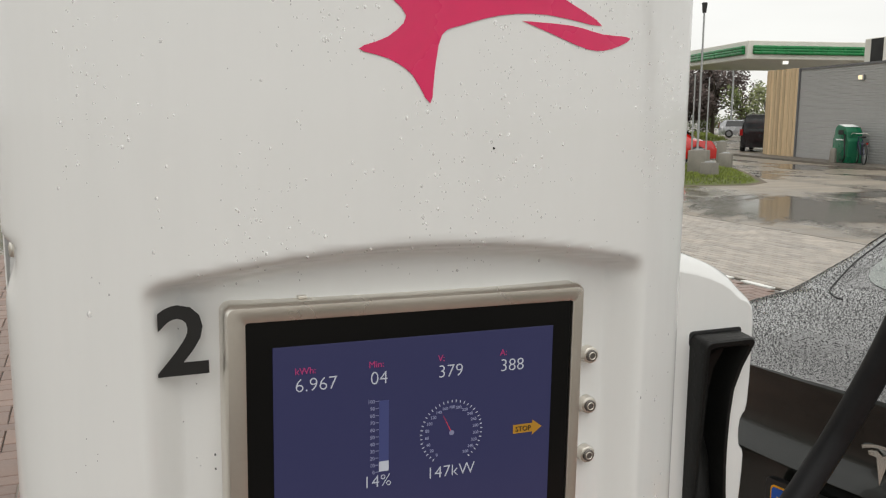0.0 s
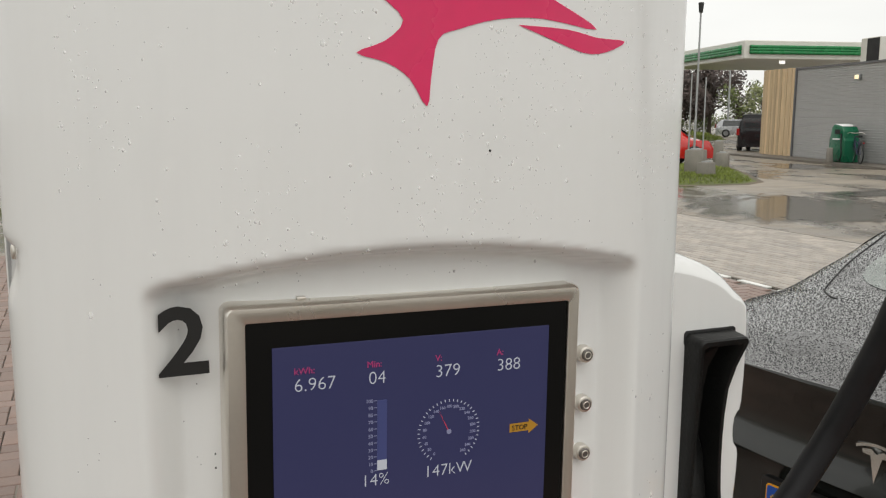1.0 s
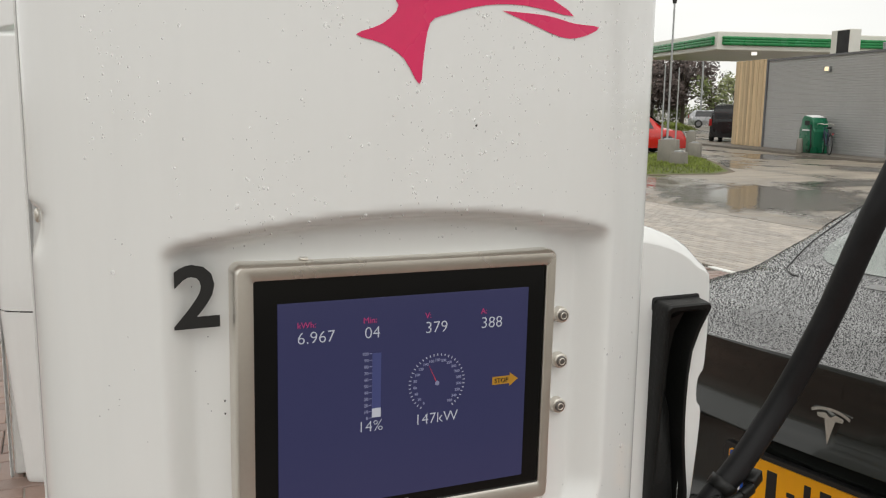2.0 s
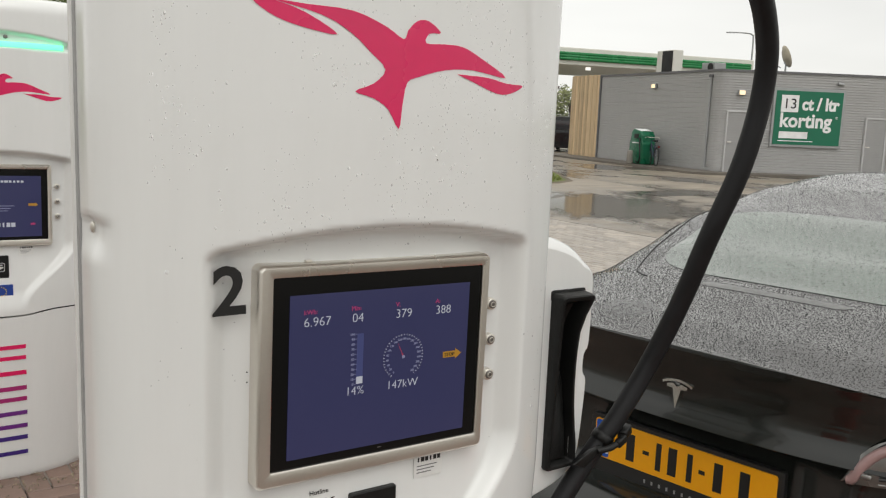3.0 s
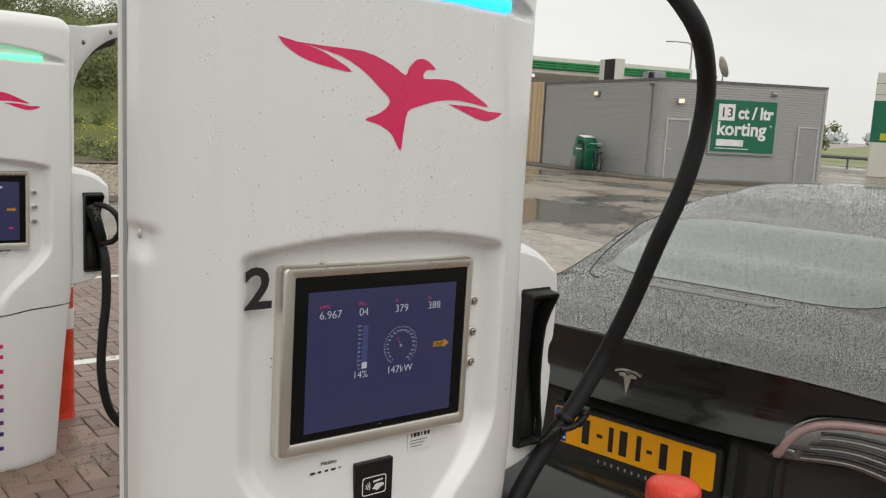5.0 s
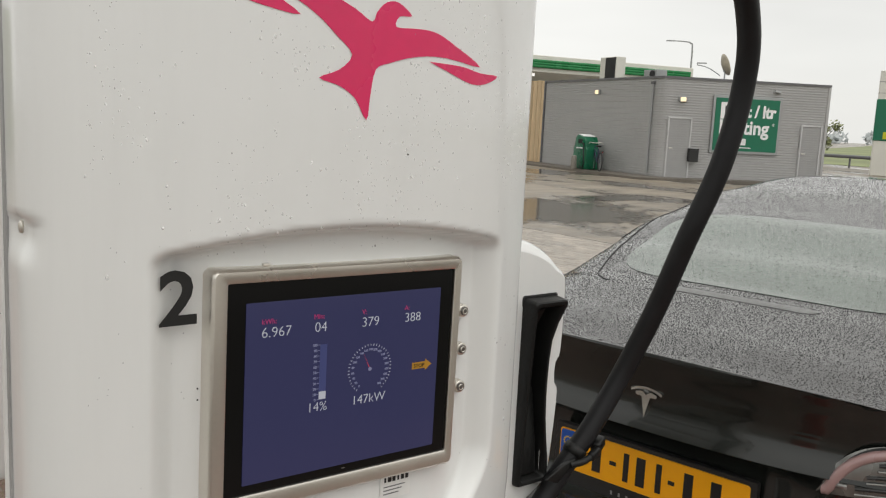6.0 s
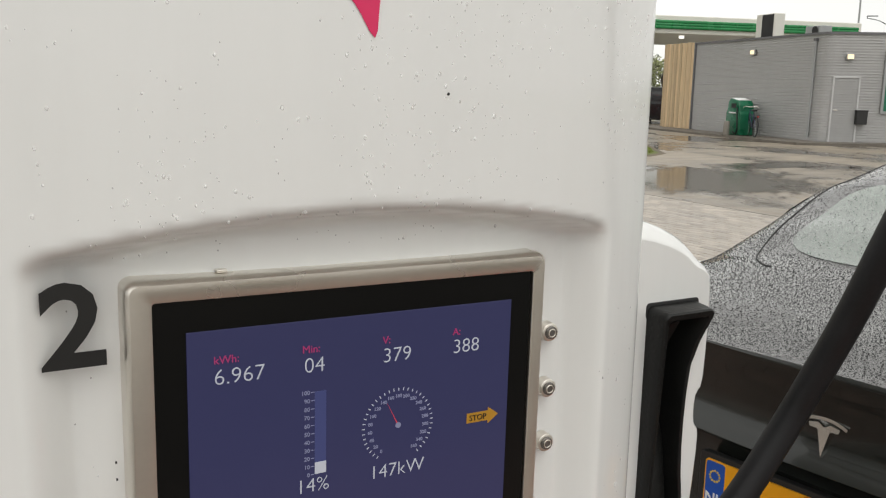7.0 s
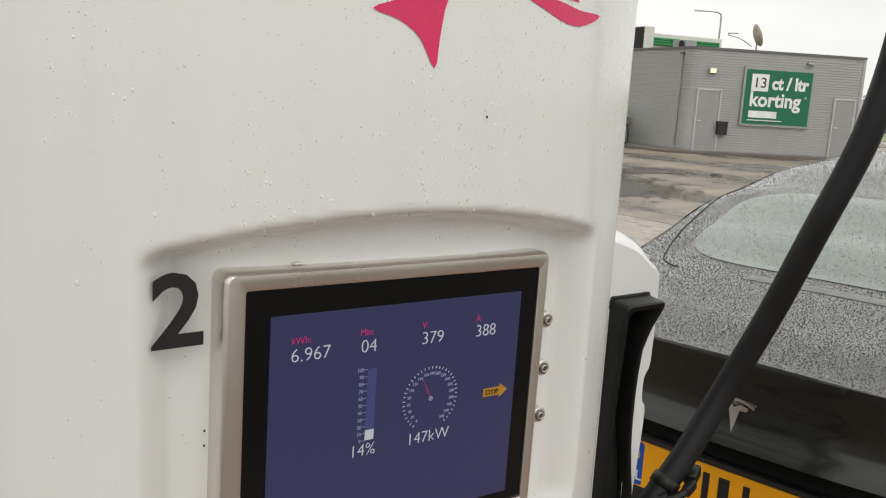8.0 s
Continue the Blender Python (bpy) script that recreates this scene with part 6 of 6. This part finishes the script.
# ---------------------------------------------------------------- other vehicles
def vehicle(name, label, m, length, width, height, paint, hood, tailz, glass_from, van=False):
    """A whole small vehicle: lofted body, windows, wheels, lamps."""
    root = thing(name, label, "van" if van else "car", m)
    prof = [(0.0, tailz), (0.12, height * (0.97 if van else 0.80)), (0.5, height), (length * 0.45, height), (length * 0.62, height * 0.97), (length * 0.80, hood), (length * 0.95, hood - 0.12), (length, 0.55)]
    rows = []
    for i in range(37):
        x = length * i / 36
        top = lerp(x, prof)
        belt = min(top, height * 0.58)
        w = width / 2 * (1 - 0.12 * abs(2 * i / 36 - 1) ** 6)
        t = w * (0.80 if top > belt + 0.1 else 0.93)
        half = [(x, 0, top), (x, t * 0.6, top - 0.01), (x, t * 0.92, top - 0.05), (x, w * 0.97, belt), (x, w, belt - 0.12), (x, w, 0.45), (x, w - 0.05, 0.22)]
        rows.append([(a, -b, c) for a, b, c in half[:0:-1]] + half)
    put("body", grid_mesh("body", rows, smooth=True, sharp=40), paint, root)
    for x0 in (0.0, length):
        k = 0 if x0 == 0 else 36
        me = mesh("end", rows[k], [tuple(range(len(rows[k])))])
        put("tail_panel" if x0 == 0 else "nose_panel", me, paint, root)
    put("rear_window", block((0.03, width * 0.68, height * 0.26), (0.03, 0, height * 0.74), 0.01), DARK_GLASS, root)
    put("windscreen", mesh("windscreen", [(length * 0.64, -width * 0.36, height * 0.955), (length * 0.64, width * 0.36, height * 0.955), (length * 0.80, width * 0.42, hood + 0.03), (length * 0.80, -width * 0.42, hood + 0.03)], [(0, 1, 2, 3)]), DARK_GLASS, root)
    for s in (-1, 1):
        put("side_window", mesh("side_window", [(length * a, s * (width / 2 * b + 0.008), height * c) for a, b, c in ((0.12, 0.95, 0.62), (0.68, 0.95, 0.62), (0.62, 0.79, 0.93), (0.14, 0.79, 0.93))], [(0, 1, 2, 3)]), DARK_GLASS, root)
        for x in (length * 0.19, length * 0.81):
            w = put("wheel", smooth_bm(can(0.33, 0.33, 0.2, (x, s * (width / 2 - 0.09) + 0.1, 0.33), 28, 0.03, m=pose(0, 0, 0, 90))), TYRE, root)
            put("rim", can(0.2, 0.19, 0.02, (x, s * (width / 2 + 0.012) + 0.01, 0.33), 20, 0.003, m=pose(0, 0, 0, 90)), ALLOY, w)
        put("tail_lamp", block((0.05, 0.14, 0.32), (0.005, s * (width / 2 - 0.12), 0.95), 0.01), LAMP_TAIL, root)
        put("headlamp", block((0.08, 0.3, 0.14), (length - 0.10, s * (width / 2 - 0.25), hood - 0.22), 0.02), LAMP_CLEAR, root)
    return root


vehicle("van", "black wet van parked by the timber screen", pose(29.9, 32.4, 0, 0, 0, 40), 4.6, 1.9, 1.85, VAN_PAINT, 1.1, 1.0, 1, True)
vehicle("hatchback", "bright red hatchback parked behind the grass", pose(16.9, 25.7, 0, 0, 0, -20), 3.8, 1.7, 1.45, RED_PAINT, 0.95, 0.9, 1)
vehicle("far_car", "silver car on the road far off", pose(49.3, 58.7, 0, 0, 0, -40), 4.4, 1.8, 1.5, SILVER_PAINT, 0.95, 0.9, 1)


# ---------------------------------------------------------------- planting and distance
def leaves(centres, count, size, seed, flat=1.0):
    rnd = random.Random(seed)
    verts, faces = [], []
    for _ in range(count):
        (cx, cy, cz), r = centres[rnd.randrange(len(centres))]
        d = Vector((rnd.gauss(0, 1), rnd.gauss(0, 1), rnd.gauss(0, 1))).normalized() * r * rnd.random() ** 0.45
        p = Vector((cx, cy, cz)) + Vector((d.x, d.y, d.z * flat))
        a = Vector((rnd.gauss(0, 1), rnd.gauss(0, 1), rnd.gauss(0, 1))).normalized()
        b = a.orthogonal().normalized()
        s = size * rnd.uniform(0.5, 1.4)
        i = len(verts)
        verts += [p - a * s, p + b * s * 0.6, p + a * s, p - b * s * 0.6]
        faces.append((i, i + 1, i + 2, i + 3))
    return mesh("leaves", verts, faces)


def tree(at, h, spread, mat, count, leaf, seed, label):
    rnd = random.Random(seed)
    root = thing("tree", label, "tree", pose(*at), group="trees beyond the forecourt")
    put("trunk", tube([Vector((0, 0, 0)), Vector((0.1, 0.05, h * 0.3)), Vector((0.05, 0.1, h * 0.75))], lambda t: h * 0.03 * (1 - 0.7 * t), 9), BARK, root)
    cl = []
    for k in range(13):
        a, zz = rnd.uniform(0, 6.28), rnd.uniform(0.35, 0.92)
        rr = spread * (1 - abs(zz - 0.58) * 1.3) * rnd.uniform(0.5, 0.95)
        c = (rr * math.cos(a), rr * math.sin(a), h * zz)
        put("limb", tube(spline([(0.05, 0.05, h * zz * 0.55), (c[0] * 0.5, c[1] * 0.5, h * zz * 0.85), c], 3), lambda t: h * 0.008 * (1 - 0.7 * t), 6), BARK, root)
        cl.append((c, spread * rnd.uniform(0.28, 0.48)))
    put("crown", leaves(cl, count, leaf, seed + 1), mat, root)
    return root


def polar(az, dist):
    return -0.17 + dist * math.cos(radians(az)), -0.89 + dist * math.sin(radians(az)), 0.0


tree(polar(50.7, 92), 7.4, 4.2, LEAF_COPPER, 8000, 0.17, 21, "dark copper-leaved tree beyond the road")
tree(polar(52.6, 96), 7.0, 3.8, LEAF_COPPER, 6500, 0.17, 22, "dark copper-leaved tree beyond the road")
tree(polar(49.0, 88), 5.2, 2.4, LEAF, 1500, 0.13, 23, "pale green spring tree beyond the road")
tree(polar(47.6, 84), 4.6, 1.8, LEAF_PALE, 700, 0.16, 24, "thin pale spring tree beyond the road")
tree(polar(28.6, 62), 3.6, 1.1, LEAF_PALE, 800, 0.13, 25, "small green tree behind the shop")
tree(polar(54.8, 90), 6.0, 3.0, LEAF, 2600, 0.2, 26, "green tree beyond the road")


def hedge(name, path, h, w, mat, count, leaf, seed, label):
    rnd = random.Random(seed)
    cl = []
    for a, b in zip(path, path[1:]):
        for i in range(14):
            t = rnd.random()
            cl.append(((a[0] + (b[0] - a[0]) * t + rnd.uniform(-w, w), a[1] + (b[1] - a[1]) * t + rnd.uniform(-w, w), rnd.uniform(0.2, 0.75) * h), h * rnd.uniform(0.3, 0.5)))
    tagged(put(name, leaves(cl, count, leaf, seed), mat), label, "hedge", kind="stuff")


hedge("hedge_far", [polar(55.5, 100)[:2], polar(51, 101)[:2], polar(47, 102)[:2], polar(44, 103)[:2]], 2.6, 0.8, LEAF, 9000, 0.14, 31, "green hedge beyond the road")

# the green bank behind the posts, with shrubs and yellow flowers
rows = []
for i in range(26):
    az = 60 + 44 * i / 25
    row = []
    for j in range(18):
        d = 25.4 + 41 * j / 17
        x, y, _ = polar(az, d)
        rise = 6.8 * smoothstep((d - 31) / 26)
        row.append((x, y, 0.02 + rise + 0.35 * noise.noise((x * 0.2, y * 0.2, 0)) * smoothstep((d - 26) / 10)))
    rows.append(row)
tagged(put("bank", grid_mesh("bank", rows), GRASS_SOIL), "green grassy bank behind the posts", "bank", kind="structure")


def bank_z(d):
    return 0.02 + 6.8 * smoothstep((d - 31) / 26)


def scatter(az0, az1, d0, d1, count, r0, r1, seed):
    rnd = random.Random(seed)
    out = []
    for _ in range(count):
        az, d = rnd.uniform(az0, az1), rnd.uniform(d0, d1)
        x, y, _z = polar(az, d)
        r = rnd.uniform(r0, r1)
        out.append(((x, y, bank_z(d) + r * 0.4), r))
    return out


tagged(put("bank_shrubs", leaves(scatter(62, 100, 38, 64, 260, 0.6, 1.8, 41), 110000, 0.075, 42), LEAF), "green shrubs on the bank", "shrub", kind="stuff")
tagged(put("bank_weeds", leaves(scatter(60, 104, 26.5, 48, 260, 0.25, 0.6, 43), 40000, 0.05, 44, 0.6), LEAF), "green weeds on the bank", "weeds", kind="stuff")
tagged(put("bank_flowers", leaves(scatter(71, 78, 33, 37, 26, 0.3, 0.6, 45) + scatter(60, 104, 30, 42, 20, 0.2, 0.5, 47), 700, 0.035, 46, 0.6), FLOWER), "yellow flowers on the bank", "flowers", kind="stuff")
bare = sheet("bare_strip", [polar(60, 30.5)[:2], polar(104, 30.5)[:2], polar(104, 27.5)[:2], polar(60, 27.5)[:2]][::-1], 0.05, EARTH, "bare earth at the foot of the bank")


def gravel_bed():
    rnd = random.Random(51)
    verts, faces = [], []
    for _ in range(7500):
        x, y, _z = polar(rnd.uniform(69, 80), rnd.uniform(16.2, 25.4))
        r = rnd.uniform(0.03, 0.075)
        s = len(verts)
        for dx, dy, dz in ((-1, -0.6, 0), (0.9, -0.8, 0), (0.7, 0.9, 0), (-0.8, 0.8, 0), (0.1, 0, 0.8)):
            verts.append((x + r * dx * rnd.uniform(0.7, 1.2), y + r * dy * rnd.uniform(0.7, 1.2), 0.004 + r * dz))
        faces += [(s, s + 1, s + 4), (s + 1, s + 2, s + 4), (s + 2, s + 3, s + 4), (s + 3, s, s + 4)]
    tagged(put("gravel_bed", mesh("gravel_bed", verts, faces), GRAVEL), "pale gravel strip behind the bays", "gravel", kind="stuff")


gravel_bed()
sheet("gravel_base", [polar(66, 16)[:2], polar(66, 26)[:2], polar(84, 26)[:2], polar(84, 16)[:2]][::-1], 0.003, EARTH, "earth under the gravel")
kerb_run([polar(66, 15.9)[:2], polar(75, 15.9)[:2], polar(84, 15.9)[:2]], "gravel_kerb", "concrete kerb along the gravel")

rnd_l = random.Random(81)
spots = [((rnd_l.uniform(-0.35, 0.75), rnd_l.gauss(2.74, 0.06), 0.02), 0.03) for _ in range(60)] + [((rnd_l.uniform(0.2, 0.6), rnd_l.uniform(2.6, 3.4), 0.02), 0.05) for _ in range(60)]
tagged(put("paver_litter", leaves(spots, 900, 0.006, 82, 0.1), LITTER), "sand and twigs at the foot of the post", "litter", kind="stuff")

# open country beyond the road
sheet("field", [(54, -120), (700, -260), (700, 330), (58, 40)], 0.02, FIELD, "green open field")
rail = thing("guard_rail", "long grey steel guard rail along the road", "guard rail")
put("rail_beam", tube([Vector((52.5, y, 0.72)) for y in range(-30, 41, 5)], 0.11, 8), CLAD_TRIM, rail)
for y in range(-30, 41, 4):
    put("rail_post", block((0.12, 0.08, 0.72), (52.62, y, 0.36), 0.01), CLAD_TRIM, rail)
sheet("far_road", [(46.5, -60), (51.5, -60), (51.5, 45), (46.5, 45)], 0.012, CONCRETE, "pale concrete road edge", "road")
# far tree line; its haze is only in the leaf colour
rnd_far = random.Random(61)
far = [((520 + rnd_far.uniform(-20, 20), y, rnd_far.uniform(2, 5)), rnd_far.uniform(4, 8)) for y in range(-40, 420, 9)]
tagged(put("far_woods", leaves(far, 6000, 1.6, 62, 0.7), FAR_WOOD), "line of far trees with haze in their colour", "trees", kind="stuff")


def street_lamp(x, y, h, turn):
    root = thing("street_lamp", "tall grey street lamp with curved arm", "street lamp", pose(x, y, 0, 0, 0, turn), group="street lamps")
    put("lamp_post", tube(spline([(0, 0, 0), (0, 0, h * 0.6), (0, 0, h - 0.6), (0.15, 0, h - 0.12), (0.6, 0, h), (1.6, 0, h + 0.05)], 6), lambda t: 0.09 * (1 - 0.5 * t), 8), ZINC, root)
    put("lamp_head", block((0.7, 0.22, 0.10), (1.85, 0, h + 0.04), 0.03), ZINC, root)


x, y, _ = polar(36.7, 78)
street_lamp(x, y, 9.4, 130)
x, y, _ = polar(49.6, 80)
street_lamp(x, y, 5.9, 130)

# price pillar
pillar = thing("price_pillar", "tall pale price pillar with green panel", "sign", pose(43.85, 19.35, 0, 0, 0, -62))
put("pillar_body", block((2.0, 0.5, 5.2), (0, 0, 2.6), 0.04), CANOPY_WHITE, pillar, "pale pillar")
put("price_panel", block((2.06, 0.56, 2.05), (0, 0, 2.78), 0.03), SIGN_GREEN, pillar, "green price panel")
put("price_strip", block((1.4, 0.60, 0.34), (0.1, 0, 2.02), 0.01), SIGN_YELLOW, pillar, "yellow price strip")
for k in range(3):
    put("price_bar", block((0.8, 0.60, 0.06), (0.1, 0, 3.35 - 0.42 * k), 0.005), SIGN_WHITE, pillar)
for k in range(2):
    put("pillar_joint", block((2.02, 0.52, 0.02), (0, 0, 4.1 + 0.55 * k)), GREY_SEAM, pillar)

# ---------------------------------------------------------------- pavers
lay([p for p in herringbone(-2.4, 5.84, -2.6, 10.1)], BED_RED, "paver", PAVER_RED_ONE, PAVER_RED, lambda p: (p[0] - 0.5) ** 2 + (p[1] - 3.6) ** 2)
lay([p for p in running(5.96, 9.2, 2.0, 11.65)], BED_GREY, "paver", PAVER_GREY_ONE, PAVER_GREY, lambda p: (p[0] - 6.4) ** 2 + (p[1] - 5.8) ** 2)
